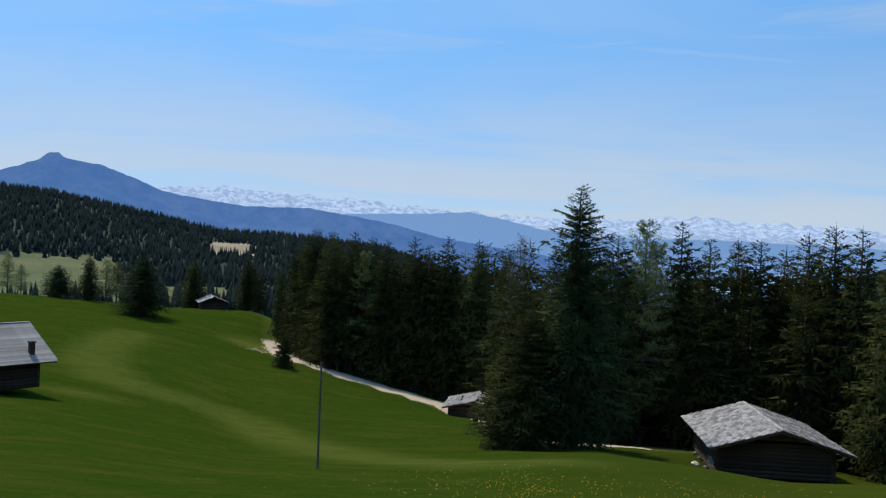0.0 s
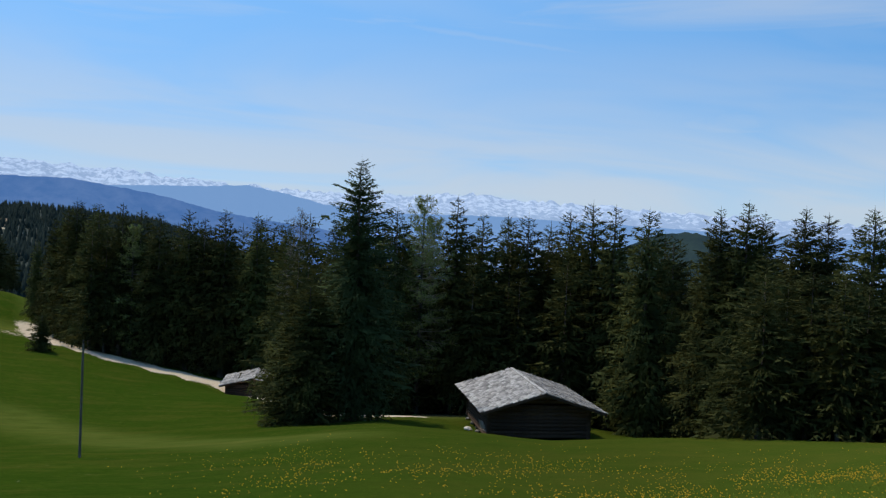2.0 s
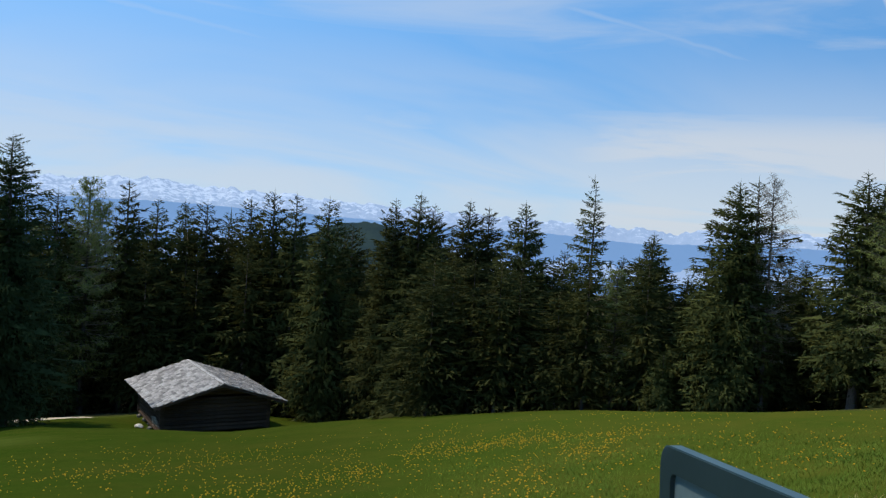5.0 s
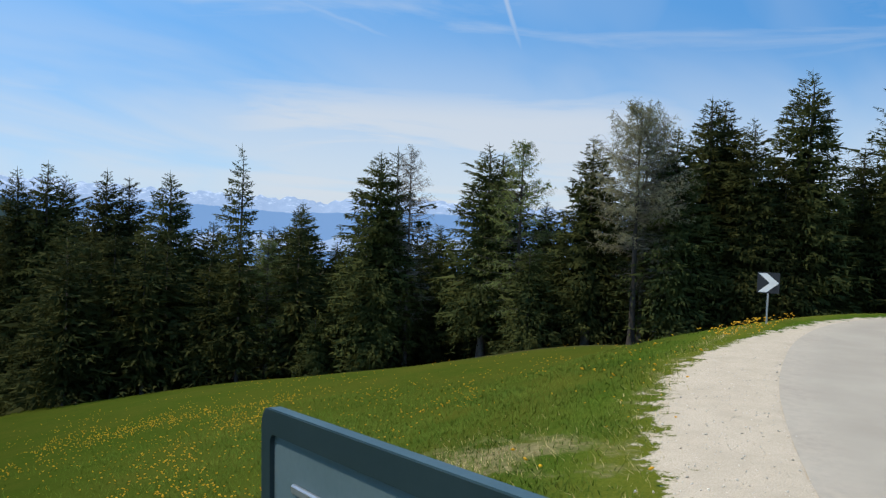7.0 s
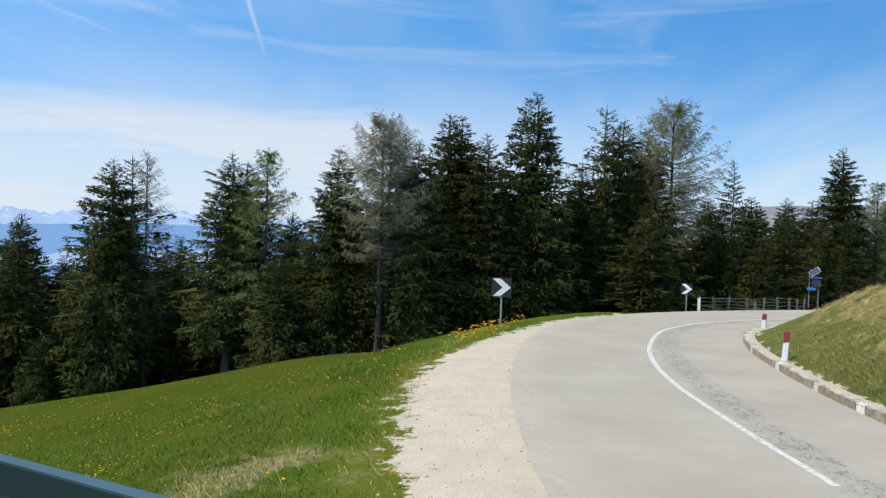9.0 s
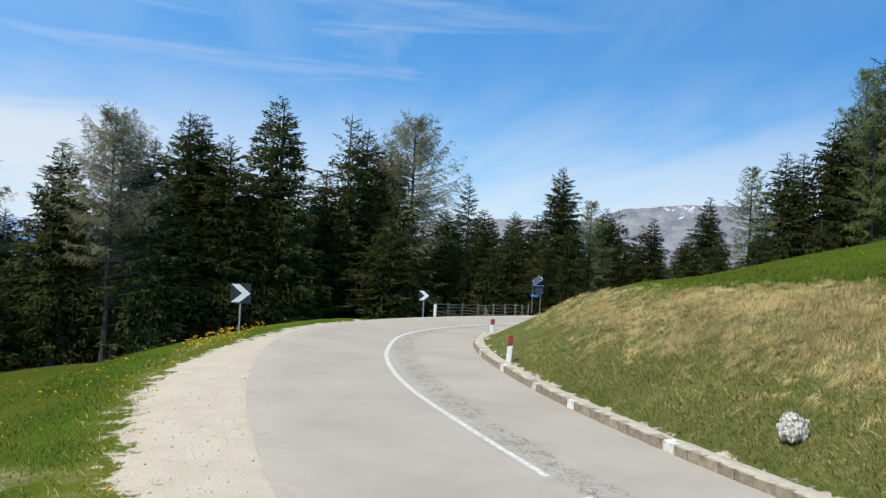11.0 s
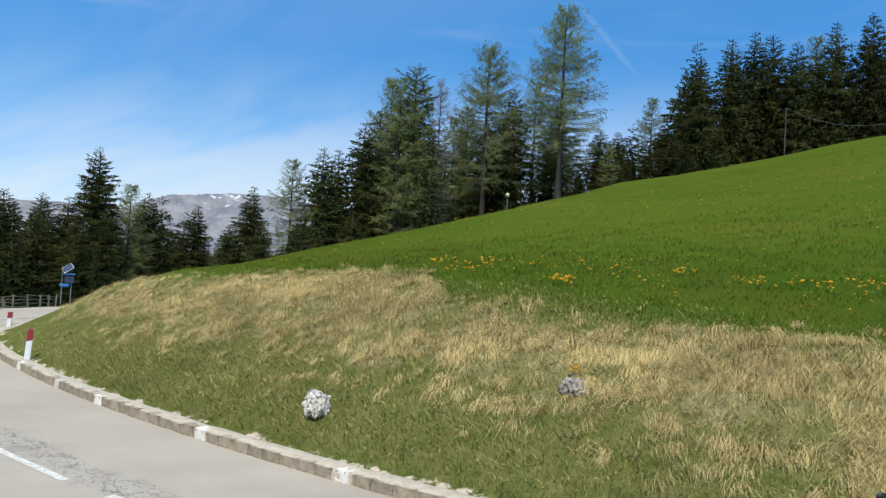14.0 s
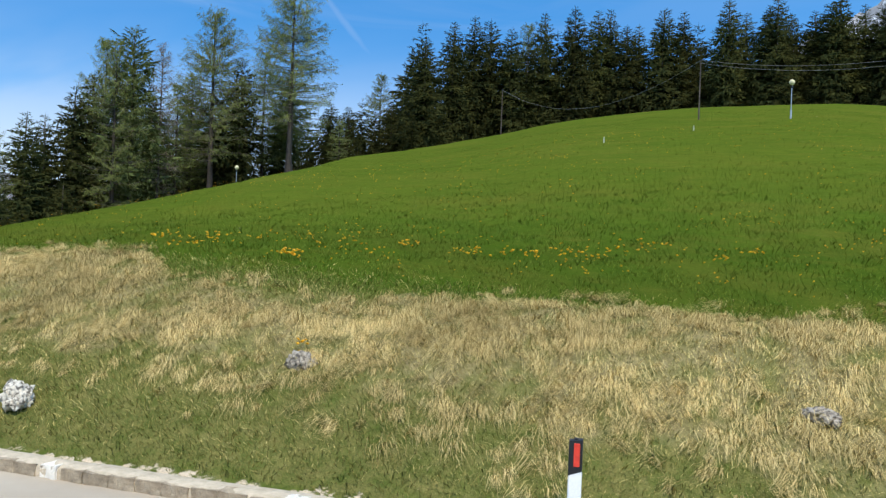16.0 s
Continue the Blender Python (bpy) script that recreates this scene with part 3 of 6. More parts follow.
def land(x, y, off=None):
    """Height of the ground; the road lies at 0."""
    x, y = np.asarray(x, float), np.asarray(y, float)
    r, az = np.hypot(x, y), azimuth(x, y)
    off = road_offset(x, y) if off is None else off
    ai = np.clip((az + 150) % 360, 0, 358.999)
    i = ai.astype(int)
    fa = ai - i
    rj = np.interp(r, R_GRID, np.arange(len(R_GRID)))
    j = np.clip(rj.astype(int), 0, len(R_GRID) - 2)
    fr = rj - j
    i2 = np.minimum(i + 1, 359)
    fall = (FALL_Z[i, j] * (1 - fr) + FALL_Z[i, j + 1] * fr) * (1 - fa) + (FALL_Z[i2, j] * (1 - fr) + FALL_Z[i2, j + 1] * fr) * fa
    fall = fall + 0.0115 * r * step(18, 40, r) * step(150, 125, r) * step(-14, -8, az) * step(76, 66, az)
    fall = fall + 0.10 * bumps(x, y, 7, 3) * step(6, 16, off) + 0.25 * bumps(x, y, 28, 5) * step(60, 110, r)
    fall = fall - 0.85 * np.exp(-(((x - 20.5) / 8) ** 2 + ((y - 52) / 6) ** 2)) - 0.3 * np.exp(-(((x - 15.5) / 3) ** 2 + ((y - 50) / 3) ** 2)) - 0.9 * np.exp(-(((x - 5.2) / 7) ** 2 + ((y - 107) / 6) ** 2))
    fall = fall + 0.22 * step(25, 36, r) * step(62, 50, r) * step(32, 58, az) * step(82, 64, az)
    fall = fall + np.interp(az, [-40, -34, -28, -24.8, -21.5, -18, -14.5, -12.6, -11, -8.5], [0, 0.9, 0.9, 0.75, 1.0, 1.4, 3.1, 4.0, 3.0, 0]) * step(140, 182, r) * step(320, 215, r)
    fall = fall - 1.3 * step(5.2, 8.2, off) * step(75, 83, az) * step(104, 96, az) * step(80, 60, r)
    fall = fall + 0.25 * step(26, 35, r) * step(62, 48, r) * step(62, 72, az) * step(84, 77, az)
    outer = fall * step(4.6, 10.5, off) - 0.18 * step(3.3, 4.5, off) * step(32, 36, r) * step(86, 91, az) * step(108, 102, az) - (0.10 + 0.14 * step(70, 76, az) * step(18, 22, r)) * step(4.3, 6.0, off)
    br, bz = np.interp(az, AZ_GRID, BROW_R), np.interp(az, AZ_GRID, BROW_Z)
    run = np.clip((r - 13) / np.maximum(br - 13, 2), 0, None)
    hill = 1.95 + (bz - 1.95) * np.minimum(run, 1) ** 0.92 - 0.05 * np.maximum(r - br, 0) * step(150, 110, az)
    hill = hill + 0.04 * bumps(x, y, 5, 8) + 0.12 * bumps(x, y, 22, 9) * step(20, 40, r)
    s = -off
    bank = 0.16 + 0.50 * (s - 2.92) + 0.10 * bumps(x, y, 2.6, 11) * step(3.3, 5.2, s)
    k = 0.55
    mix = np.clip(0.5 + 0.5 * (hill - bank) / k, 0, 1)
    inner = hill * (1 - mix) + bank * mix - k * mix * (1 - mix)
    inner = np.where(r > 110, inner * step(700, 110, r) - 0.1 * np.maximum(r - 200, 0), inner)
    z = np.where(s > 2.72, np.maximum(inner, 0.12), outer)
    under = np.where(off > 0, off < 3.10, s < 2.62)
    return np.where(under, -0.08, np.where(np.where(off > 0, off < 3.25, s < 2.77), np.where(s > 0, 0.10, -0.02), z))


def land1(x, y):
    return float(land(np.array([x]), np.array([y]))[0])


def at(az, r, dz=0.0):
    x, y = r * math.sin(radians(az)), r * math.cos(radians(az))
    return x, y, land1(x, y) + dz


# the gravel path down in the meadow
PATH = spline([(-36, 176), (-31, 164), (-29, 152), (-26.5, 141), (-21.9, 131), (-14.9, 124.6), (-6.1, 119.5), (1.4, 113.5), (5, 104), (7.5, 90), (9, 76), (11.5, 66.5), (14.5, 63.5), (19, 65), (27, 71)], 1.0)


# where carts and cattle have worn the grass
WORN = spline([(-45, 121), (-42.6, 107.4), (-38.2, 92.7), (-33.5, 82.5), (-28.4, 76.6), (-23.3, 75.5), (-16.9, 72.6), (-8.2, 57.2), (-2.1, 44.5), (4, 38)], 2.0)


def path_gap(x, y, line=None):
    line = PATH if line is None else line
    q = np.stack([np.ravel(x), np.ravel(y)], 1)
    res = np.full(len(q), 99.0)
    near = np.flatnonzero((np.abs(q[:, 0]) < 60) & (q[:, 1] > 30) & (q[:, 1] < 185))
    for i in range(0, len(near), 4000):
        k = near[i:i + 4000]
        res[k] = np.sqrt(((q[k][:, None] - line[None]) ** 2).sum(2).min(1))
    return res.reshape(np.shape(x))


def straw_cover(x, y, off):
    """How much dry grass lies on the bank and on the outer verge."""
    s = -off
    az = azimuth(x, y)
    top = np.interp(az, [100, 104, 110, 121, 124.4, 126.5, 134, 141, 149, 160, 172], [5.4, 5.8, 6.7, 8.4, 8.6, 6.9, 6.5, 7.0, 7.6, 7.4, 7.6])
    lower = np.interp(az, [100, 120, 135, 150, 165], [4.9, 5.0, 4.7, 4.3, 4.1])
    bank = step(lower - 1.5, lower + 1.4, s) * step(top + 0.9, top - 0.9, s)
    verge = 0.30 * step(4.5, 5.0, off) * step(6.0, 5.2, off) * step(60, 70, az)
    tuft = 0.9 * np.exp(-(((x - 9.6) / 1.3) ** 2 + ((y - 4.6) / 0.9) ** 2))
    return np.clip(bank + verge + tuft, 0, 1)


def wood_cover(x, y):
    r, az = np.hypot(x, y), azimuth(x, y)
    edge = np.interp(az, [-12, -9, -3, 3, 8, 16, 26, 33, 45, 57, 71, 80, 86, 104], [160, 140, 130, 120, 64, 66, 72, 58, 48, 40, 33, 32, 42, 50])
    w = step(-2, 4, r - edge) * step(-9.5, -7.5, az) * step(112, 104, az)
    br = np.interp(az, AZ_GRID, BROW_R)
    return np.maximum(w, step(4, 12, r - br) * step(104, 110, az) * step(185, 176, az))


def build_ground():
    az = np.concatenate([np.arange(-150, -34, 2.0), np.arange(-34, 96, 0.75), np.arange(96, 176, 0.5), np.arange(176, 210, 2.0)])
    r = np.concatenate([np.arange(0.3, 6, 0.45), np.geomspace(6, 30, 100), np.geomspace(30.4, 260, 70)[0:], np.geomspace(270, 4800, 26)])
    A, Rr = np.meshgrid(np.radians(az), r, indexing="ij")
    x, y = Rr * np.sin(A), Rr * np.cos(A)
    off = road_offset(x, y)
    z = land(x, y, off)
    na, nr = x.shape
    verts = np.stack([x, y, z], -1).reshape(-1, 3)
    i, j = np.meshgrid(np.arange(na), np.arange(nr - 1), indexing="ij")
    i2 = (i + 1) % na
    quads = np.stack([i * nr + j, i * nr + j + 1, i2 * nr + j + 1, i2 * nr + j], -1).reshape(-1, 4)
    centre = len(verts)
    verts = np.vstack([verts, [[0, 0, land1(0, 0)]]])
    rim = np.arange(na) * nr
    fan = np.stack([np.full(na, centre), rim, np.roll(rim, -1), np.roll(rim, -1)], 1)
    quads = [tuple(q) for q in quads[:, ::-1].tolist()] + [(centre, int(b), int(a)) for _, a, b, _ in fan]
    me = mesh_from("ground", verts, quads, M_GROUND, True)
    gap = path_gap(x, y)
    verge = np.interp(np.hypot(x, y), [0, 8.7, 10.4, 12.7, 15.7, 18.8, 22.4, 26.3, 30, 36], [4.6, 4.64, 4.92, 5.03, 5.07, 4.9, 4.3, 3.75, 3.5, 3.1])
    shoulder = step(2.9, 3.0, off) * step(verge + 0.75, verge - 0.75, off)
    shoulder = np.maximum(shoulder, 0.85 * step(2.9, 3.0, off) * step(3.75, 3.25, off))
    shoulder = np.maximum(shoulder, 0.52 * step(2.7, 2.8, -off) * step(3.02, 2.86, -off) * step(36, 30, np.hypot(x, y)))
    trail = 1.6 * step(2.6, 1.4, gap) * step(153, 146, y) * step(17, 15, x) + 0.5 * np.exp(-(((x + 29.5) / 4.0) ** 2 + ((y - 137) / 3.5) ** 2))
    for name, v in (("gravel", np.maximum(shoulder, trail)), ("straw", straw_cover(x, y, off)), ("wood", wood_cover(x, y)), ("deeper", step(5.5, 7.5, off) * step(98, 80, azimuth(x, y)) * (1 - 0.40 * step(25, 48, azimuth(x, y))) + (0.10 + 0.40 * step(16, 9, -off)) * step(6.5, 8.0, -off)), ("olive", 0.95 * step(4.0, 4.5, off) * step(6.3, 5.2, off) * step(40, 55, azimuth(x, y)) + 0.36 * step(6.5, 8.5, -off) * step(15, 26, np.hypot(x, y)) + (0.45 * step(2, 22, azimuth(x, y)) + 0.35 * step(38, 55, azimuth(x, y))) * step(5.5, 8.0, off) * step(98, 90, azimuth(x, y)) * (0.55 + 0.75 * patchy(0.35 * x - 0.9 * y, 0.25 * x + 0.2 * y, 5.0, 37))), ("bank", step(2.6, 3.0, -off) * step(8.0, 6.0, -off)), ("track", np.clip(step(5.5, 1.0, path_gap(x, y, WORN)) + 1.5 * step(6, 2, np.hypot((x + 30) / 1.6, y - 141)) + 0.8 * step(3.2, 2.0, gap) + 0.8 * step(6, 1, np.hypot(x + 28.5, (y - 66) / 0.7)), 0, 1.6))):
        at_ = me.attributes.new(name, "FLOAT", "POINT")
        at_.data.foreach_set("value", np.append(v.ravel(), 0).astype(np.float32))
    ob = new("ground", me)
    tagged(ob, "green alpine meadow with dry straw banks and pale gravel shoulder", "meadow", kind="structure")


build_ground()


def strip(name, mat, left, right, z, run0=0.0, run1=1e9, across=2, attrs=None, shift=None):
    """A band along the road between two offsets from its middle (left is plus), shifted aside along its run."""
    keep = np.flatnonzero((ROAD_RUN >= run0) & (ROAD_RUN <= run1))
    offs = np.linspace(left, right, across)
    aside = shift(ROAD_RUN[keep])[:, None] if shift else 0.0
    v = np.concatenate([np.stack([ROAD[keep] + ROAD_LEFT[keep] * (o + aside)], 1) for o in offs], 1)
    n = len(keep)
    verts = np.concatenate([v.reshape(n * across, 2), np.full((n * across, 1), z)], 1)
    i, j = np.meshgrid(np.arange(n - 1), np.arange(across - 1), indexing="ij")
    quads = np.stack([i * across + j, i * across + j + 1, (i + 1) * across + j + 1, (i + 1) * across + j], -1).reshape(-1, 4)
    me = mesh_from(name, verts, quads[:, ::-1].copy(), mat, True)
    if attrs:
        for key, fn in attrs.items():
            a = me.attributes.new(key, "FLOAT", "POINT")
            a.data.foreach_set("value", np.tile(fn(offs), n).astype(np.float32))
    return new(name, me)


road = strip("road", M_ASPHALT, HALF + 0.31, -2.70, 0.0, across=29,
             attrs={"worn": lambda o: 1.2 * np.exp(-((o + 0.42) / 0.36) ** 2) + 0.5 * step(-2.2, -2.7, o), "dust": lambda o: step(2.4, 3.1, o)})
tagged(road, "sun-bleached grey asphalt road with a cracked inner lane", "road", kind="structure")


# ---- trees ----
def kites(base, tip, width, rng):
    """Slim pointed needle sprays from base to tip: one triangle each."""
    d = tip - base
    side = np.cross(d, rng.normal(size=d.shape))
    side /= np.linalg.norm(side, axis=1, keepdims=True) + 1e-9
    w = (np.ones(len(d)) * width)[:, None]
    v = np.stack([base + d * 0.12 - side * w, base + d * 0.12 + side * w, tip], 1).reshape(-1, 3)
    return v, np.arange(len(v)).reshape(-1, 3)


def crown_mesh(name, v, tri, mat, soft=0.45):
    """Sprays whose shading leans to the outside of the crown, as a mass of needles has it."""
    p = v.reshape(-1, 3, 3)
    face = np.cross(p[:, 1] - p[:, 0], p[:, 2] - p[:, 0])
    face /= np.linalg.norm(face, axis=1, keepdims=True) + 1e-12
    mid = p.mean(1)
    out = mid * np.array([1, 1, 0])
    out /= np.linalg.norm(out, axis=1, keepdims=True) + 0.05
    out[:, 2] += 0.25
    turned = (face * out).sum(1) < 0
    p = p.copy()
    p[turned] = p[turned][:, [1, 0, 2]]
    face[turned] *= -1
    nor = face * (1 - soft) + out * soft
    nor /= np.linalg.norm(nor, axis=1, keepdims=True) + 1e-12
    me = mesh_from(name, p.reshape(-1, 3), tri, mat, True)
    me.normals_split_custom_set_from_vertices(np.repeat(nor, 3, 0).tolist())
    return me


def trunk_mesh(name, height, radius, rng, bare=1.0, mat=None):
    rings, sides = 9, 8
    h = np.linspace(-0.5, height * bare, rings)
    wob = np.cumsum(rng.normal(0, 0.012 * height / rings, (rings, 2)), 0)
    v, f = [], []
    for k in range(rings):
        rr = radius * (1 - 0.94 * max(h[k], 0) / height) * (1.5 if k == 0 else 1.0) + 0.01
        for s in range(sides):
            a = 2 * math.pi * s / sides
            v.append((wob[k, 0] + rr * math.cos(a), wob[k, 1] + rr * math.sin(a), h[k]))
    for k in range(rings - 1):
        for s in range(sides):
            f.append((k * sides + s, k * sides + (s + 1) % sides, (k + 1) * sides + (s + 1) % sides, (k + 1) * sides + s))
    return mesh_from(name, v, f, mat or M_BARK, True)


def spruce_crown(name, height, spread, rng, mat, whorls=46, per=6, low=0.06, ragged=0.22, taper=0.72, droop=0.45, density=1.0, spray=1.0, gaps=0.0, core=240, skirt=0.15, lift=0.75):
    """Whorls of drooping limbs; each limb is a fan of short needle sprays with more of them hanging below it."""
    B, T, W = [], [], []
    lop = rng.uniform(0, 6.28)
    up_ = np.array([0, 0, 1.0])

    def reach_at(h):
        u = (1 - h) / (1 - low)
        return spread * np.minimum(1, u / (1 - skirt)) ** taper * (1 - 0.30 * np.clip((u - 0.80) / 0.20, 0, 1)) + 0.09
    for k in range(whorls):
        h = low + (1 - low) * (max(0.0, k + rng.uniform(-0.3, 0.3)) / whorls) ** 0.94
        h = min(max(h, low), 0.990)
        reach = float(reach_at(h)) * (1 + rng.normal(0, ragged * 0.35))
        n = per if h < 0.9 else max(4, per - 2)
        a0 = rng.uniform(0, 6.28)
        for b in range(n):
            if rng.uniform() < gaps * (1 - h):
                continue
            a = a0 + 6.28 * b / n + rng.normal(0, 0.25)
            L = max(reach * (1 + rng.normal(0, ragged)) * (1 + 0.12 * math.cos(a - lop)), 0.12)
            z0 = h * height + rng.uniform(-1.3, 1.3) * height / whorls * (1 - 0.6 * h)
            out = np.array([math.cos(a), math.sin(a), 0.0])
            side = np.array([-math.sin(a), math.cos(a), 0.0])
            dr = droop * (1.15 - h) + rng.normal(0, 0.08)
            li = lift * h ** 2.5

            def point(t):
                return out * (L * t)[:, None] + up_ * (z0 + L * (li * t - dr * t + 0.30 * dr * t ** 3))[:, None]
            m = max(6, int(round((6 + 19.0 * L) * density)))
            t = 1 - 0.86 * rng.uniform(size=m) ** 1.35
            fan = rng.uniform(-1, 1, m)
            sway = fan * (0.10 + 0.30 * L) * (1.08 - t) ** 0.6
            p = point(t) + side * sway[:, None] - up_ * (np.abs(sway) * 0.25 + rng.exponential(0.16, m) * L * t * (1 - h))[:, None]
            ln = spray * rng.uniform(0.20, 0.46, m) * (0.56 + 0.44 * min(1, (1 - h) / 0.25)) * min(1.0, 0.50 + 0.50 * L)
            way = out * rng.uniform(0.3, 1.0, m)[:, None] + side * (fan * 0.9 + rng.normal(0, 0.3, m))[:, None] + up_ * (rng.uniform(-0.55, 0.20, m) + 0.5 * h ** 3)[:, None]
            hang = rng.uniform(size=m) < 0.55 * (1 - 0.8 * h)
            way[hang] = way[hang] * 0.35 - up_ * 0.9
            way /= np.linalg.norm(way, axis=1, keepdims=True)
            B.append(p), T.append(p + way * ln[:, None]), W.append(ln * rng.uniform(0.12, 0.19, m))
            q = point(np.array([0.0, 0.55, 0.8]))
            e = point(np.array([0.6, 0.92, 1.05]))
            B.append(q), T.append(e), W.append(np.array([0.035 * L + 0.02, 0.045 * L + 0.02, 0.03 * L + 0.015]))
    # the dense inside of the crown
    hc = low + (0.96 - low) * (1 - np.sqrt(rng.uniform(size=core)))
    ac, rc = rng.uniform(0, 6.28, core), reach_at(hc) * rng.uniform(0.30, 0.66, core)
    z0 = hc * height + rng.normal(0, 0.15, core)
    B.append(np.stack([0 * hc, 0 * hc, z0 + 0.15 * rc], 1))
    T.append(np.stack([rc * np.cos(ac), rc * np.sin(ac), z0 - rc * (droop * (1.1 - hc) - 0.2 * hc + rng.uniform(-0.15, 0.35, core))], 1))
    W.append(rc * rng.uniform(0.16, 0.34, core) + 0.05)
    B.append(np.array([[0, 0, height * 0.95]])), T.append(np.array([[0, 0, height * 1.02]])), W.append(np.array([0.05]))
    v, q = kites(np.vstack(B), np.vstack(T), np.concatenate(W), rng)
    return crown_mesh(name, v, q, mat, 0.62)


def larch_meshes(height, spread, rng, low=0.25, bare=False, rows=50, tufts=8, fat=1.0, mat=None):
    """A thin crown through which the limbs show: limbs that sag and turn up again, fine side twigs, and small tufts along them."""
    V, F, B, T, W, TB, TT = [], [], [], [], [], [], []
    count = 0
    up_ = np.array([0, 0, 1.0])
    for k in range(rows * 6):
        h = low + (1 - low) * rng.uniform(0, 1) ** 0.85 * 0.985
        u = (1 - h) / (1 - low)
        body = min(1.0, u / 0.50) ** 0.58 * (1 - 0.30 * max(0, u - 0.75) / 0.25)
        a = rng.uniform(0, 6.28)
        L = spread * body * rng.uniform(0.55, 1.18) + 0.15
        out, side = np.array([math.cos(a), math.sin(a), 0]), np.array([-math.sin(a), math.cos(a), 0])
        sag, rise, z0 = rng.uniform(0.10, 0.45) * (1.1 - h), 0.22 + 0.75 * h ** 3, h * height

        def point(t):
            return out * (L * t * (1 - 0.22 * h ** 3))[:, None] + up_ * (z0 + L * (0.5 * rise * t - sag * t + 0.5 * rise * t ** 3))[:, None]
        t = np.linspace(0, 1, 5)
        p = point(t)
        wd = (0.008 + 0.006 * L) * (1 - 0.8 * t) + 0.003
        for cross in (side, up_):
            V.append(np.concatenate([p + cross * wd[:, None], p - cross * wd[:, None]]))
            for s in range(4):
                F.append((count + s, count + s + 1, count + 5 + s + 1, count + 5 + s))
            count += 10
        n = int(5 + L * 5.0)
        t = rng.uniform(0.18, 1.0, n)
        p = point(t)
        sg = rng.uniform(-1.0, 1.0, n)[:, None]
        ln = (L * 0.26 * (1.15 - 0.6 * t) + 0.18) * rng.uniform(0.6, 1.2, n)
        tip = p + (out * 0.6 + side * sg * 0.9) * ln[:, None] + up_ * (ln * rng.uniform(-0.75, 0.35, n))[:, None]
        TB.append(p), TT.append(tip)
        m = int((3 if bare else tufts))
        for f_ in rng.uniform(0.05, 1.0, m):
            pp = p + (tip - p) * f_
            dd = rng.normal(size=(n, 3)) + 0.9 * (tip - p) / (np.linalg.norm(tip - p, axis=1, keepdims=True) + 1e-9)
            dd /= np.linalg.norm(dd, axis=1, keepdims=True)
            l2 = rng.uniform(0.10, 0.30, n) * fat
            B.append(pp), T.append(pp + dd * l2[:, None] - up_ * (l2 * 0.2)[:, None]), W.append(l2 * (0.035 if bare else 0.085) * fat)
    tv, tq = kites(np.vstack(TB), np.vstack(TT), 0.011, rng)
    verts = np.vstack(V)
    F += [tuple(q) for q in (tq + len(verts)).tolist()]
    twigs = mesh_from("branchwork", np.vstack([verts, tv]), F, M_TWIG)
    v, q = kites(np.vstack(B), np.vstack(T), np.concatenate(W), rng)
    return twigs, crown_mesh("crown", v, q, mat or (M_TWIG if bare else M_LARCH), 0.6)


TREES = {}


def tree_kind(key, seed, label, category, height, spread, radius, trunk_bare=0.97, larch=False, bare=False, **more):
    """Builds one tree, at the origin and of its own height; planted trees are copies of it."""
    rng = np.random.RandomState(seed)
    ob = empty(category.replace(" ", "_"), Matrix(), label, category)
    part("trunk", trunk_mesh("trunk", height, radius, rng, trunk_bare, M_LARCHBARK if larch and not bare else M_BARK), None, ob, "rough grey-brown trunk")
    if larch:
        twigs, crown = larch_meshes(height, spread, rng, more.get("low", 0.25), bare, more.get("rows", 50), more.get("tufts", 8), more.get("fat", 1.0), more.get("mat"))
        part("branchwork", twigs, None, ob)
        part("crown", crown, None, ob)
    else:
        part("crown", spruce_crown("crown", height, spread, rng, **more), None, ob)
    TREES[key] = [ob, height, 0]


SP = "dark green spruce with drooping limbs at the meadow's edge"
for k, (seed, spread, low, ragged, droop) in enumerate(((11, 2.9, 0.07, 0.15, 0.50), (12, 2.4, 0.11, 0.18, 0.60), (13, 3.3, 0.05, 0.14, 0.46), (14, 2.3, 0.16, 0.22, 0.62), (15, 2.7, 0.12, 0.20, 0.55))):
    tree_kind("spruce%d" % k, seed, SP, "spruce tree", 17.0, spread, 0.24, mat=M_SPRUCE, low=low, ragged=ragged, droop=droop, whorls=54, per=7, taper=0.72, density=1.1, core=520)
for k, (seed, spread) in enumerate(((51, 2.9), (52, 2.5), (53, 3.2))):
    tree_kind("back%d" % k, seed, "dark spruce standing inside the wood", "spruce tree", 17.0, spread, 0.24, mat=M_SPRUCE, low=0.10, ragged=0.26, droop=0.45, whorls=26, per=5, taper=0.80, spray=1.8, density=0.38, core=260)
for k, (seed, spread, low, ragged) in enumerate(((41, 2.7, 0.09, 0.16), (42, 2.3, 0.14, 0.20), (43, 3.1, 0.06, 0.16))):
    tree_kind("mid%d" % k, seed, SP, "spruce tree", 17.0, spread, 0.24, mat=M_SPRUCE, low=low, ragged=ragged, droop=0.55, whorls=48, per=6, taper=0.72, spray=1.3, density=0.66, core=420)
tree_kind("open", 44, "spruce with long uneven open limbs by the road bend", "spruce tree", 17.0, 2.9, 0.20, mat=M_SPRUCE, low=0.10, ragged=0.40, droop=0.32, whorls=40, per=5, taper=0.70, density=0.8, gaps=0.30, core=160)
tree_kind("thin", 21, "slim open-crowned spruce standing above its neighbours", "spruce tree", 18.0, 2.1, 0.17, mat=M_SPRUCE, low=0.10, ragged=0.20, droop=0.50, whorls=42, per=6, density=0.85, gaps=0.08, taper=0.72, core=60, skirt=0.1)
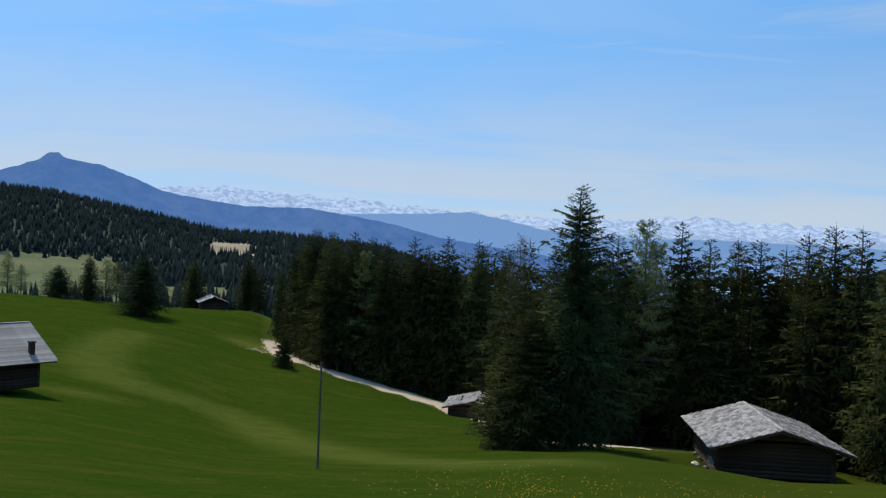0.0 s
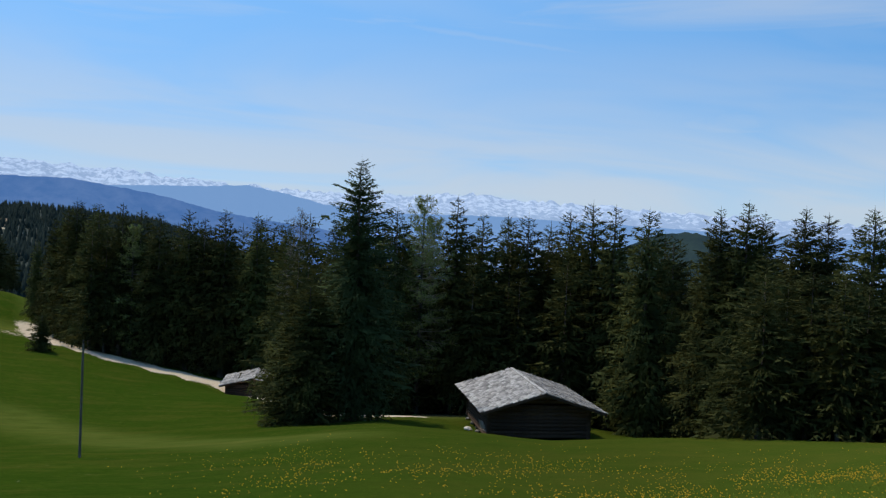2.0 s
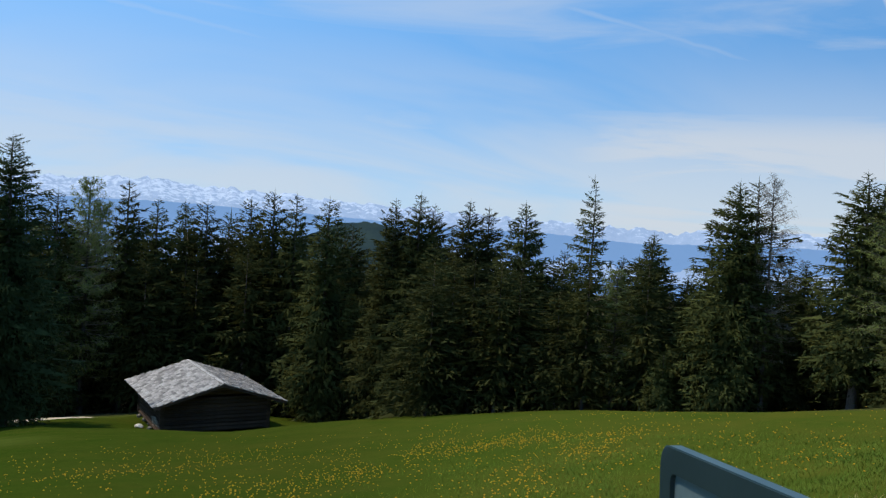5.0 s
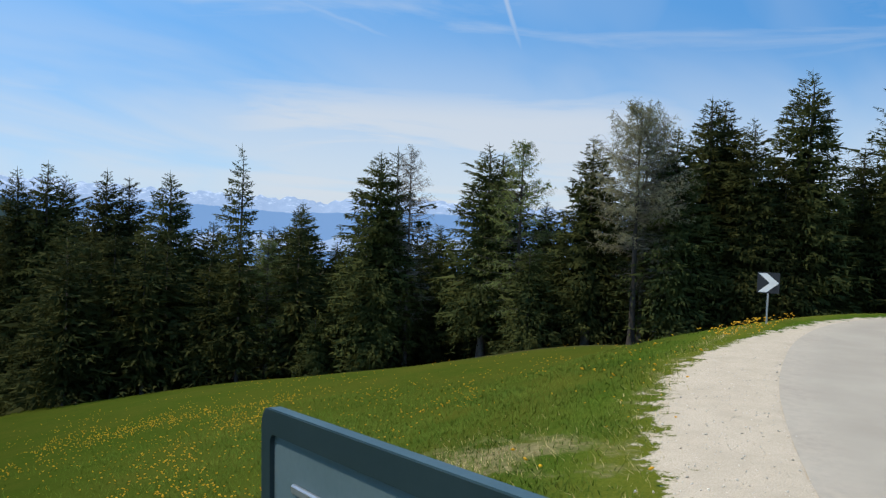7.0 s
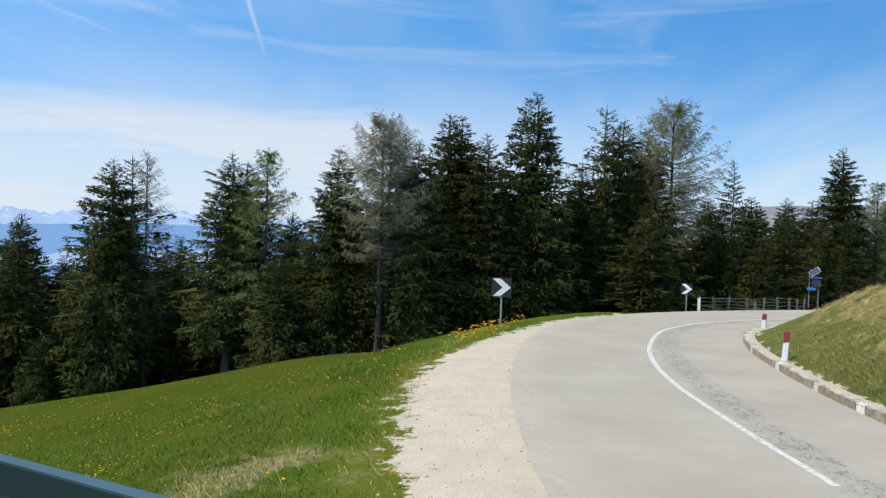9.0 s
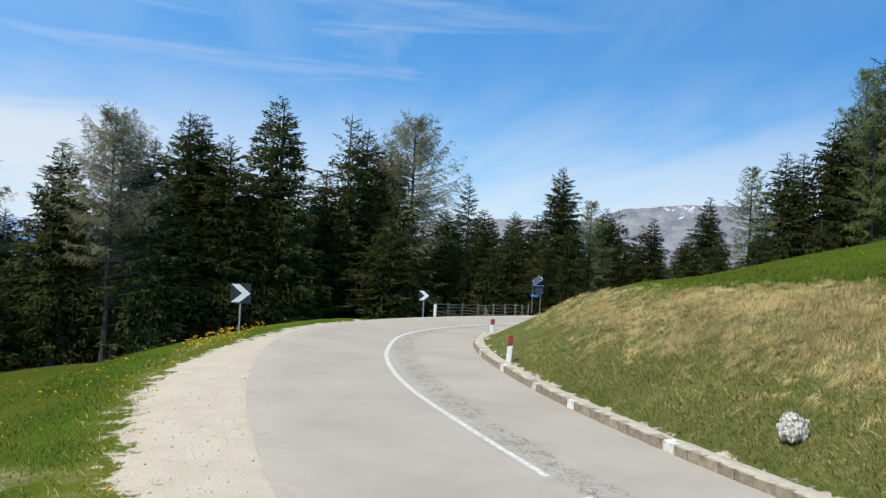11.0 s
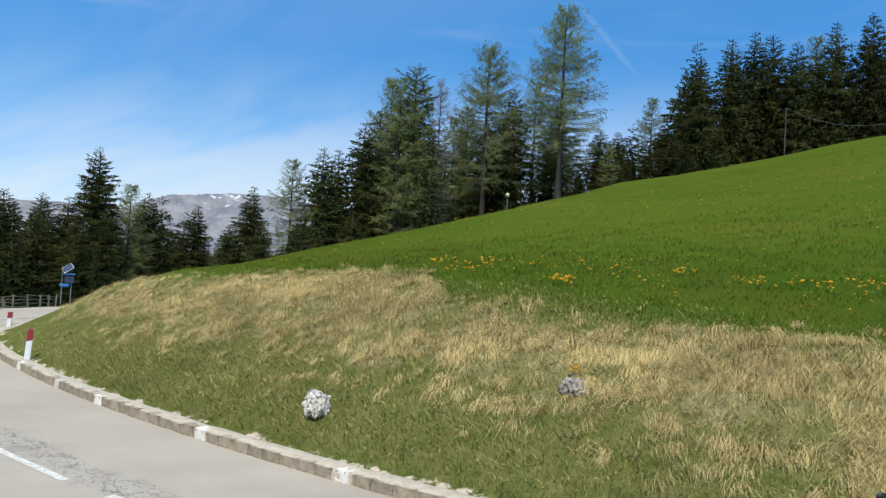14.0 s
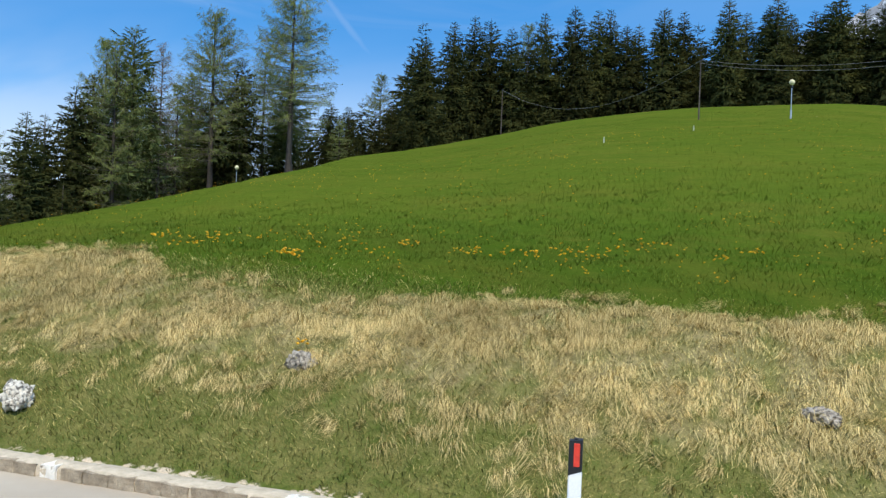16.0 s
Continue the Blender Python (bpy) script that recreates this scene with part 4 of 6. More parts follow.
tree_kind("bush", 22, "young bright green spruce at the wood's edge", "spruce tree", 5.0, 1.5, 0.08, mat=M_SPRUCE, low=0.02, ragged=0.18, droop=0.25, whorls=24, per=7, spray=0.7, density=1.6, taper=0.8, skirt=0.05)
tree_kind("pine", 23, "broad dark stone pine with a ragged crown", "stone pine", 22.0, 3.7, 0.42, mat=M_PINE, low=0.05, ragged=0.24, droop=0.38, whorls=56, per=9, taper=0.72, spray=1.05, density=0.85, core=700, skirt=0.34, lift=0.6)
tree_kind("slimpine", 24, "tall stone pine with a dense rounded top", "stone pine", 18.0, 2.6, 0.26, mat=M_SLIMPINE, low=0.22, ragged=0.34, droop=0.05, whorls=44, per=8, taper=0.48, density=0.9, core=200, lift=0.7)
tree_kind("larch", 31, "light green larch with a thin feathery crown", "larch tree", 18.0, 3.1, 0.22, larch=True, low=0.16, tufts=8, rows=40)
tree_kind("larch2", 32, "tall larch in fresh pale green needles", "larch tree", 20.0, 4.5, 0.34, larch=True, low=0.24, tufts=9, rows=44)
tree_kind("budding", 35, "tall budding larch with pale see-through twigs", "larch tree", 18.0, 3.9, 0.26, larch=True, low=0.40, tufts=8, rows=40, mat=M_PALELARCH)
tree_kind("dead", 33, "nearly bare grey larch with thin twigs", "larch tree", 17.0, 1.8, 0.14, larch=True, bare=True, low=0.2, rows=40)
tree_kind("backlarch", 34, "pale green larch standing among the spruces", "larch tree", 17.0, 2.4, 0.15, larch=True, low=0.08, rows=26, tufts=6, fat=1.2)
planted = []


def plant(kind, x, y, height, rng, wide=1.0, group=""):
    ob, own, used = TREES[kind]
    s = height / own
    m = Matrix.Translation((x, y, land1(x, y) - 0.05)) @ Matrix.Rotation(rng.uniform(0, 6.28), 4, "Z") @ Matrix.Diagonal((s * wide, s * wide, s, 1))
    if used == 0:
        ob.matrix_basis = m
    else:
        ob = copy_plain(ob, m)
    TREES[kind][2] += 1
    if group:
        ob["group"] = group
    planted.append((x, y))
    return ob


def copy_plain(ob, m):
    made = copy_thing(ob, Matrix())
    made.matrix_basis = m
    return made


def by_top(kind, az, el, r, rng, wide=1.0, group=""):
    """A tree in that direction and distance whose top stands at that angle above the eye's level."""
    x, y, z = at(az, r)
    h = EYE + r * math.tan(radians(el)) - z
    return plant(kind, x, y, max(h, 2.0), rng, wide * min(1.25, max(0.75, 15.0 / max(h, 4)) ** 0.35), group)


rng = np.random.RandomState(5)
S = ["spruce0", "spruce1", "spruce2", "spruce3", "spruce4"]
# azimuth, top above the eye's level, distance: the wood's edge down in the meadow
WEST = [(-8.7, 0.7, 142), (-7.4, 0.6, 136), (-6.0, 0.6, 131), (-4.9, 0.3, 134), (-3.7, 0.1, 127), (-1.9, 0.4, 126), (-0.9, -0.1, 124), (0.4, 0.5, 123), (2.5, 0.3, 120), (4.7, -0.2, 116),
        (11.9, 1.2, 72), (16.0, 2.1, 74), (17.8, 1.1, 76), (19.5, 1.0, 78), (20.9, 1.1, 76), (22.4, 0.2, 79), (23.7, 1.5, 77), (25.2, 2.1, 75), (26.7, 1.9, 73), (28.9, 1.8, 66)]
MIDDLE = [(30.6, 0.1, 70), (33.4, 2.0, 61), (35.1, 2.5, 60), (36.1, 1.8, 63), (38.5, 2.2, 58), (39.8, 1.8, 60), (42.3, 2.3, 55), (45.1, -0.8, 58), (49.0, -0.9, 56), (50.9, 0.7, 52), (53.3, -1.8, 52),
          (56.1, 4.4, 45), (60.3, -0.4, 50), (63.4, 5.2, 43), (64.4, 4.6, 45), (67.5, 1.5, 44), (70.4, 5.9, 40), (75.9, 6.5, 39), (77.9, 8.5, 42), (78.8, 8.4, 43), (80.5, 7.2, 41)]
EAST = [(87.0, 5.4, 46), (89.7, 8.3, 50), (91.3, 7.7, 52), (95.2, 3.2, 56), (97.9, 3.3, 58), (100.0, 3.3, 60), (101.5, 3.2, 66), (103.1, 6.4, 58),
        (106.2, 3.8, 72), (108.1, 1.1, 75), (109.3, 3.3, 72), (111.3, 2.1, 78), (112.8, 4.8, 74), (117.3, 7.7, 70), (118.3, 7.7, 73), (120.0, 9.6, 74), (121.0, 10.6, 76)]
HILL = [(130.1, 12.4, 78), (136.1, 10.0, 84), (137.3, 9.8, 86), (140.2, 10.3, 88), (142.4, 14.6, 84), (144.3, 15.7, 88), (145.7, 16.1, 90), (146.8, 15.9, 92), (148.2, 15.4, 90), (150.5, 16.4, 92),
        (152.5, 16.8, 92), (154.1, 16.6, 94), (154.9, 16.6, 95), (156.0, 15.6, 93), (156.8, 15.6, 95), (158.4, 16.6, 93), (159.7, 16.4, 95), (160.8, 14.6, 98), (162.5, 17.0, 92), (163.6, 16.1, 95),
        (165.0, 16.4, 94), (166.3, 15.9, 96), (167.7, 16.0, 93), (168.6, 16.4, 92), (169.6, 15.5, 95), (170.5, 16.1, 93), (171.5, 15.7, 92), (173.5, 16.4, 92), (165.5, 17.0, 91), (169.1, 17.2, 91), (172.4, 17.4, 91)]
for stand, group in ((WEST, "spruces below the meadow"), (MIDDLE, "spruces below the meadow"), (EAST, "spruces round the bend"), (HILL, "spruces on the hill top")):
    for az, el, r in stand:
        by_top(S[rng.randint(5)] if r < 66 else "mid%d" % rng.randint(3), az, el, r, rng, 1.22 if group.endswith("hill top") else 1.2, group)
by_top("pine", 9.3, 4.4, 57.5, rng, 1.1)
by_top("spruce2", 6.2, -4.0, 57, rng, 1.45)
by_top("spruce0", 4.9, -6.4, 59, rng, 1.3)
by_top("thin", 46.8, 4.3, 51, rng)
by_top("thin", 96.7, 5.7, 52, rng)
by_top("spruce2", 83.8, 10.0, 43, rng, 1.15)
by_top("spruce2", 82.6, 4.5, 42, rng, 1.0)
by_top("open", 88.5, 9.2, 48, rng, 1.1)
by_top("open", 57.2, 4.7, 46, rng)
for az, el, r, kind in ((5.4, 1.0, 100, "dead"), (13.7, 2.0, 72, "larch"), (58.2, 5.1, 45, "dead"), (65.7, 5.4, 42, "larch"), (73.4, 8.0, 38, "budding"), (74.0, 7.7, 38.9, "dead"), (74.9, 7.4, 39, "dead"), (92.8, 9.2, 50, "budding"),
                        (105.1, 4.2, 60, "larch"), (115.3, 6.7, 70, "larch"), (121.7, 12.6, 76, "larch"), (125.0, 13.0, 75, "dead"), (127.0, 11.1, 80, "larch"), (128.3, 15.1, 76, "larch2"),
                        (131.6, 12.9, 80, "larch"), (133.4, 17.7, 74, "larch2"), (139.4, 12.0, 92, "larch"), (149.4, 15.6, 93, "larch")):
    by_top(kind, az, el, r, rng, 0.9 if az == 73.4 else 1.0)
by_top("slimpine", 123.3, 13.6, 74, rng)
by_top("larch", 122.3, 12.6, 73, rng)
by_top("slimpine", 133.2, 12.0, 79, rng)
for az, r, h in ((52.0, 44, 3.2), (-10.5, 122, 5), (98.5, 50, 5), (116, 66, 6), (113.5, 62, 5), (119.5, 68, 7), (66.5, 39, 5), (34, 57, 5)):
    x, y, z = at(az, r)
    plant("bush", x, y, h, rng, 1.1)
# the wood behind its edge: spruces nobody could count, joined
def wood_interior(name, label, areas):
    crowns = []
    for k in range(3):
        me = [c for c in TREES["back%d" % k][0].children if c.name.startswith("crown")][0].data
        co = np.empty(len(me.vertices) * 3, dtype=np.float32)
        me.vertices.foreach_get("co", co)
        crowns.append(co)
    V, TV, TF, count = [], [], [], 0
    for az0, az1, r0, r1, n, lo, hi in areas:
        for _ in range(n):
            az, r = rng.uniform(az0, az1), rng.uniform(r0, r1)
            x, y = r * math.sin(radians(az)), r * math.cos(radians(az))
            if abs(float(road_offset(np.array([x]), np.array([y]))[0])) < 5.5:
                continue
            if min((x - a) ** 2 + (y - b) ** 2 for a, b in planted) < 3.0:
                continue
            el = rng.uniform(lo, hi)
            if rng.uniform() < (0.3 if 117 < az < 142 else 0.04):
                by_top("backlarch", az, el, r, rng, 1.25, "larches among the spruces")
                continue
            z = land1(x, y) - 0.05
            h = max(EYE + r * math.tan(radians(el)) - z, 2.0)
            s, w = h / 17.0, 1.25 * min(1.25, max(0.75, 15.0 / max(h, 4)) ** 0.35)
            a = rng.uniform(0, 6.28)
            c = crowns[rng.randint(3)].reshape(-1, 3) * np.array([s * w, s * w, s])
            V.append(np.stack([x + c[:, 0] * math.cos(a) - c[:, 1] * math.sin(a), y + c[:, 0] * math.sin(a) + c[:, 1] * math.cos(a), z + c[:, 2]], 1))
            planted.append((x, y))
            ring = [(math.cos(1.2566 * q), math.sin(1.2566 * q)) for q in range(5)]
            TV += [(x + 0.24 * s * p, y + 0.24 * s * q, z - 0.3) for p, q in ring] + [(x, y, z + 0.9 * h)]
            TF += [(count + q, count + (q + 1) % 5, count + 5) for q in range(5)]
            count += 6
    v = np.vstack(V)
    tagged(new(name, mesh_from(name, v, np.arange(len(v)).reshape(-1, 3), M_SPRUCE)), label, "spruce wood", kind="stuff")
    trunks = new(name + "_trunks", mesh_from(name + "_trunks", TV, np.array(TF), M_BARK))
    tagged(trunks, "grey-brown trunks inside the dark spruce wood", "tree trunks", kind="stuff")


wood_interior("spruce_wood_below_meadow", "dense dark spruce wood below the sloping meadow",
              [(-9, 6, 126, 165, 40, -1.2, 0.2), (5, 34, 71, 90, 80, -2.2, 0.9), (34, 72, 46, 66, 110, -2.6, 0.6)])
wood_interior("spruce_wood_round_bend", "dense dark spruce wood round the road bend",
              [(68, 92, 43, 62, 90, 0.5, 5.2), (86, 104, 51, 76, 70, -0.2, 3.2), (104, 124, 74, 98, 40, 0.5, 3.8)])
wood_interior("spruce_wood_on_hill", "dark spruce wood on top of the hill meadow",
              [(116, 126, 75, 88, 34, 3.0, 9.0), (124, 142, 78, 96, 70, 5.5, 10.8), (141, 178, 90, 106, 60, 11.5, 15.6), (158, 178, 92, 104, 36, 14.3, 16.0)])
for k in range(3):
    by_top("back%d" % k, 24 + 3 * k, 0.2, 84 + k, rng, 1.2, "spruces below the meadow")
# single trees on the far side of the meadow
for kind, az, el, r, wide in (("larch", -27.55, -1.7, 178, 1.3), ("larch", -26.8, -2.3, 182, 1.2), ("pine", -24.7, -2.25, 172, 2.2), ("mid2", -22.95, -1.55, 170, 1.15), ("larch", -21.95, -1.9, 178, 1.3),
                              ("larch", -21.3, -2.0, 180, 1.3), ("pine", -19.7, -1.45, 156, 1.95), ("mid2", -16.55, -1.65, 186, 1.45), ("mid0", -13.05, -1.55, 184, 1.5), ("mid1", -12.3, -2.4, 190, 1.2),
                              ("mid2", -10.9, -1.9, 158, 0.8), ("mid0", -9.9, -0.5, 149, 0.9), ("mid1", -9.2, 0.3, 146, 1.2)):
    by_top(kind, az, el, r, rng, wide, "single trees on the meadow")


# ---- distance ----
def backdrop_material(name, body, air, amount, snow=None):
    """Far slopes: their own colour, with the haze of the air put over it as a blue glow."""
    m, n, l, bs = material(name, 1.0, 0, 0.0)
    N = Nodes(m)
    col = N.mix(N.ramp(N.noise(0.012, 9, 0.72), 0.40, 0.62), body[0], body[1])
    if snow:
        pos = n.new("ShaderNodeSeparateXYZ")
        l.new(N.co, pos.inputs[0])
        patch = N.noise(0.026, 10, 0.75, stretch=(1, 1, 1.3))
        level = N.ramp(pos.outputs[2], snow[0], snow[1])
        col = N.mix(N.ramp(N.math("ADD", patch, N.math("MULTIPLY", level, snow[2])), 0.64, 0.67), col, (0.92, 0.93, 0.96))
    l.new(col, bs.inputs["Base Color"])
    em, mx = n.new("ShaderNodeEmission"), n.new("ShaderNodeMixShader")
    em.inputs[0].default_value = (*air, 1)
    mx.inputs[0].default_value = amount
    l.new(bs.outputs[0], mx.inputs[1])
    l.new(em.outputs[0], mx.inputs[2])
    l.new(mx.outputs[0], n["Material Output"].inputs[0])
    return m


def ridge(name, profile, dist, foot, mat, label, rugged=0.1, seed=1, deep=0.75, fine=0.25):
    """A range of mountains: its crest follows the angles given, broken up by spurs and gullies."""
    az0, az1 = min(profile), max(profile)
    az = np.arange(az0, az1, fine)
    rows = 22
    crest = np.interp(az, list(profile), list(profile.values()))
    verts = np.empty((len(az), rows, 3))
    for i, a in enumerate(az):
        for j in range(rows):
            t = j / (rows - 1)
            spur = noise.fractal(Vector((a * 0.55 * 0.25 / fine * 0.6, t * 2.2, seed)), 1.0, 2.0, 5)
            d = dist * (1 - (1 - deep) * t) * (1 + 0.05 * spur * (0.3 + t))
            e = crest[i] + rugged * noise.fractal(Vector((a * 2.2, seed * 3.1, 0.5)), 0.9, 2.1, 6)
            top, bottom = EYE + dist * math.tan(radians(e)), foot
            z = top + (bottom - top) * t ** 0.85 + (1 - abs(2 * t - 1)) * spur * 0.10 * (top - bottom)
            verts[i, j] = (d * math.sin(radians(a)), d * math.cos(radians(a)), z)
    i, j = np.meshgrid(np.arange(len(az) - 1), np.arange(rows - 1), indexing="ij")
    q = np.stack([i * rows + j, i * rows + j + 1, (i + 1) * rows + j + 1, (i + 1) * rows + j], -1).reshape(-1, 4)
    ob = new(name, mesh_from(name, verts.reshape(-1, 3), q, mat, True))
    tagged(ob, label, "mountains", kind="structure")
    return ob


# the third and fourth values are painted haze: emission colour and its share
M_FARBLUE = backdrop_material("far_hazed_slopes", ((0.02, 0.05, 0.06), (0.17, 0.18, 0.17)), (0.105, 0.25, 0.63), 0.73)
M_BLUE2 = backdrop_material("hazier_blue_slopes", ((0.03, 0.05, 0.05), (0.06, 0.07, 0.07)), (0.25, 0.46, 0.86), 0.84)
# the snow range's rock tones are also paled towards haze blue
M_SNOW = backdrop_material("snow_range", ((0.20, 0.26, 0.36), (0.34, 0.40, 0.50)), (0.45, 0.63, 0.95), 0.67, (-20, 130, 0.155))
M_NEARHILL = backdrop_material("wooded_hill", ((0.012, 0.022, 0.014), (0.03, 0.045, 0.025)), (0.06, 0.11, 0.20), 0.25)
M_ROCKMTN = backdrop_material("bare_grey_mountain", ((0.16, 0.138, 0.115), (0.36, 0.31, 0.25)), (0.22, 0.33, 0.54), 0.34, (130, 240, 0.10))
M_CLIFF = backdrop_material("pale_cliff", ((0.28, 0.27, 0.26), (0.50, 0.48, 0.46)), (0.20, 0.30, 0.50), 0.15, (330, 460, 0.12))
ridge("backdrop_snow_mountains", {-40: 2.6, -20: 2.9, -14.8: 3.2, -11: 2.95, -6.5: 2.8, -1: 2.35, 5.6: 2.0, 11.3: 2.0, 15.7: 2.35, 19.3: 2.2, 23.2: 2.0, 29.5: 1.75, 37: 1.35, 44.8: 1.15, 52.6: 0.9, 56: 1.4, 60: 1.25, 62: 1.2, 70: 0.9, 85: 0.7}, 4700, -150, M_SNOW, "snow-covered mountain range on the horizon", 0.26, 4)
ridge("backdrop_blue_mountain", {-45: 1.5, -32: 2.6, -28.2: 3.4, -26.4: 4.1, -25.9: 4.35, -25.6: 4.7, -24.95: 4.75, -24.6: 4.42, -22.5: 4.15, -20.5: 3.45, -18.7: 2.7, -16.2: 2.3, -13.6: 2.0, -9.2: 2.05, -5.7: 1.55, -3.3: 1.15, -0.2: 0.4, 2.6: 0.0, 7.6: -0.6, 14: -1.4}, 3300, -260, M_FARBLUE, "long haze-blue wooded mountain with a rocky peak", 0.05, 7)
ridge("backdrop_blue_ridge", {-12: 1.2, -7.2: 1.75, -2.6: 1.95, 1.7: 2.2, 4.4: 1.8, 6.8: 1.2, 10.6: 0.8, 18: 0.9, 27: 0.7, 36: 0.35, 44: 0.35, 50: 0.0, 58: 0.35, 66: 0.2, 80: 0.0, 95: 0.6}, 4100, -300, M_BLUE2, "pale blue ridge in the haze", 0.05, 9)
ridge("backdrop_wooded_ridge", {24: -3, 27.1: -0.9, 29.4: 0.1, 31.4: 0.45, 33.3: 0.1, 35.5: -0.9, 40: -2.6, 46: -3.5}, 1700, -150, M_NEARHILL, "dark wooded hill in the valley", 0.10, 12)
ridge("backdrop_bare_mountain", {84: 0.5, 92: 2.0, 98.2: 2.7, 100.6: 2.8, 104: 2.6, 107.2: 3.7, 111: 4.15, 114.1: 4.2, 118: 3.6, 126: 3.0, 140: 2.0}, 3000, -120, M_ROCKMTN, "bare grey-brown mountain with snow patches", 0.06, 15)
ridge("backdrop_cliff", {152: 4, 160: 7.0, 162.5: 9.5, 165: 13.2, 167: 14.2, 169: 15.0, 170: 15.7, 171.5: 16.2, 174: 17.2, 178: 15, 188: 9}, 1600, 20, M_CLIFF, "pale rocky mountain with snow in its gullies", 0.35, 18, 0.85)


def small_tree(rng):
    """A far spruce: three ragged skirts of needles."""
    v, f = [], []
    for k in range(2):
        base, top = 0.04 + 0.34 * k, 0.66 + 0.34 * k
        rad = 0.24 - 0.09 * k
        n0 = len(v)
        for s in range(6):
            a = 6.28 * s / 6 + k
            rr = rad * rng.uniform(0.55, 1.25)
            v.append((rr * math.cos(a), rr * math.sin(a), base + rng.uniform(-0.06, 0.05)))
        v.append((rng.uniform(-0.02, 0.02), rng.uniform(-0.02, 0.02), top))
        f += [(n0 + s, n0 + (s + 1) % 6, n0 + 6) for s in range(6)]
    return np.array(v), np.array(f)


def wooded_hill():
    """The hill on the far side of the valley: its slope, two clearings, and the wood on it."""
    prof = {-48: 2.2, -36: 2.8, -28.2: 2.35, -25.1: 2.1, -20.1: 1.2, -15.1: 0.1, -10.2: 0.0, -4: -0.6, 4: -3.5, 12: -7.5}
    r = np.linspace(240, 900, 40)
    az = np.arange(-48, 12, 0.5)
    crest = np.interp(az, list(prof), list(prof.values()))
    verts = []
    for a, c in zip(az, crest):
        t = (r - 240) / 660
        el = -6.3 + (c + 6.3) * np.sin(t * math.pi / 2) ** 0.75
        z = EYE + r * np.tan(np.radians(el)) + 2.0 * bumps(r * math.sin(radians(a)), r * math.cos(radians(a)), 90, 4)
        verts.append(np.stack([r * math.sin(radians(a)), r * math.cos(radians(a)), z], 1))
    verts = np.array(verts)
    nr = len(r)
    i, j = np.meshgrid(np.arange(len(az) - 1), np.arange(nr - 1), indexing="ij")
    q = np.stack([i * nr + j, i * nr + j + 1, (i + 1) * nr + j + 1, (i + 1) * nr + j], -1).reshape(-1, 4)
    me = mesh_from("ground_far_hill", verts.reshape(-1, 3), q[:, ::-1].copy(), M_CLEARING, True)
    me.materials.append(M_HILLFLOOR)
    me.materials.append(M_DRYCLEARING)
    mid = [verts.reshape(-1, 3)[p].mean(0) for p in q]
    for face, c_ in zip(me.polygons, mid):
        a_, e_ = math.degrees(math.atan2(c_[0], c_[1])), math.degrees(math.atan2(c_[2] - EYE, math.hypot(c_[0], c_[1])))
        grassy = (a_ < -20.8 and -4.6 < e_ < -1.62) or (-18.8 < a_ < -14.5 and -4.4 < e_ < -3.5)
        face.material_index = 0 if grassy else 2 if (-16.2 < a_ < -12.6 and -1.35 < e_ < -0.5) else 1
    tagged(new("ground_far_hill", me), "dry grassy clearings on a wooded hill", "hill", kind="structure")
    rng = np.random.RandomState(3)
    V, F, count = [], [], 0
    kinds = [small_tree(rng) for _ in range(6)]
    for _ in range(19000):
        a, t = rng.uniform(-47, 10), rng.uniform(0.02, 1) ** 0.8
        x = (a + 48) / 0.5
        jj = t * (nr - 1)
        p = verts[min(int(x), len(az) - 1), min(int(jj), nr - 1)]
        d = 240 + 660 * t
        c = np.interp(a, list(prof), list(prof.values()))
        el = -6.3 + (c + 6.3) * math.sin(t * math.pi / 2) ** 0.75
        if (a < -21.2 - 0.5 * math.sin(9 * el) and -4.6 < el < -1.75 + 0.12 * math.sin(4 * a)) or (-15.5 < a < -13.0 + 0.5 * math.sin(13 * el) and -1.3 < el < -0.62) or (-18.6 < a < -14.5 and -4.4 < el < -3.6 and rng.uniform() < 0.8):
            continue
        kv, kf = kinds[rng.randint(6)]
        h = rng.uniform(4.0, 9.5)
        base = np.array([d * math.sin(radians(a)), d * math.cos(radians(a)), EYE + d * math.tan(radians(el)) - 1.5])
        V.append(kv * np.array([h * 0.85, h * 0.85, h]) + base)
        F.append(kf + count)
        count += len(kv)
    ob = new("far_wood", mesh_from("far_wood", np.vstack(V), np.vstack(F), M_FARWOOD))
    tagged(ob, "dense dark spruce wood covering the far hill", "wood", kind="stuff")


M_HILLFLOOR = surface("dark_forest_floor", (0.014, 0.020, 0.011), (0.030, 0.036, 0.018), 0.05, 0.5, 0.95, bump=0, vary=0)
M_CLEARING = surface("hill_clearing_grass", (0.070, 0.088, 0.020), (0.165, 0.150, 0.052), 0.02, 0.3, 0.95, bump=0, vary=0)
M_DRYCLEARING = surface("bare_hill_clearing", (0.22, 0.15, 0.085), (0.42, 0.32, 0.20), 0.02, 0.3, 0.95, bump=0, vary=0)
wooded_hill()


# ---- huts ----
def shingle_mesh(name, w, l, t, mat, seed):
    bm = box((w, l, t), (0, 0, 0))
    rng_ = np.random.RandomState(seed)
    for v in bm.verts:
        v.co.z += rng_.uniform(-0.4, 0.4) * t
        v.co.x += rng_.uniform(-0.02, 0.02) * w
    me = bpy.data.meshes.new(name)
    bm.to_mesh(me)
    bm.free()
    me.materials.append(mat)
    return me


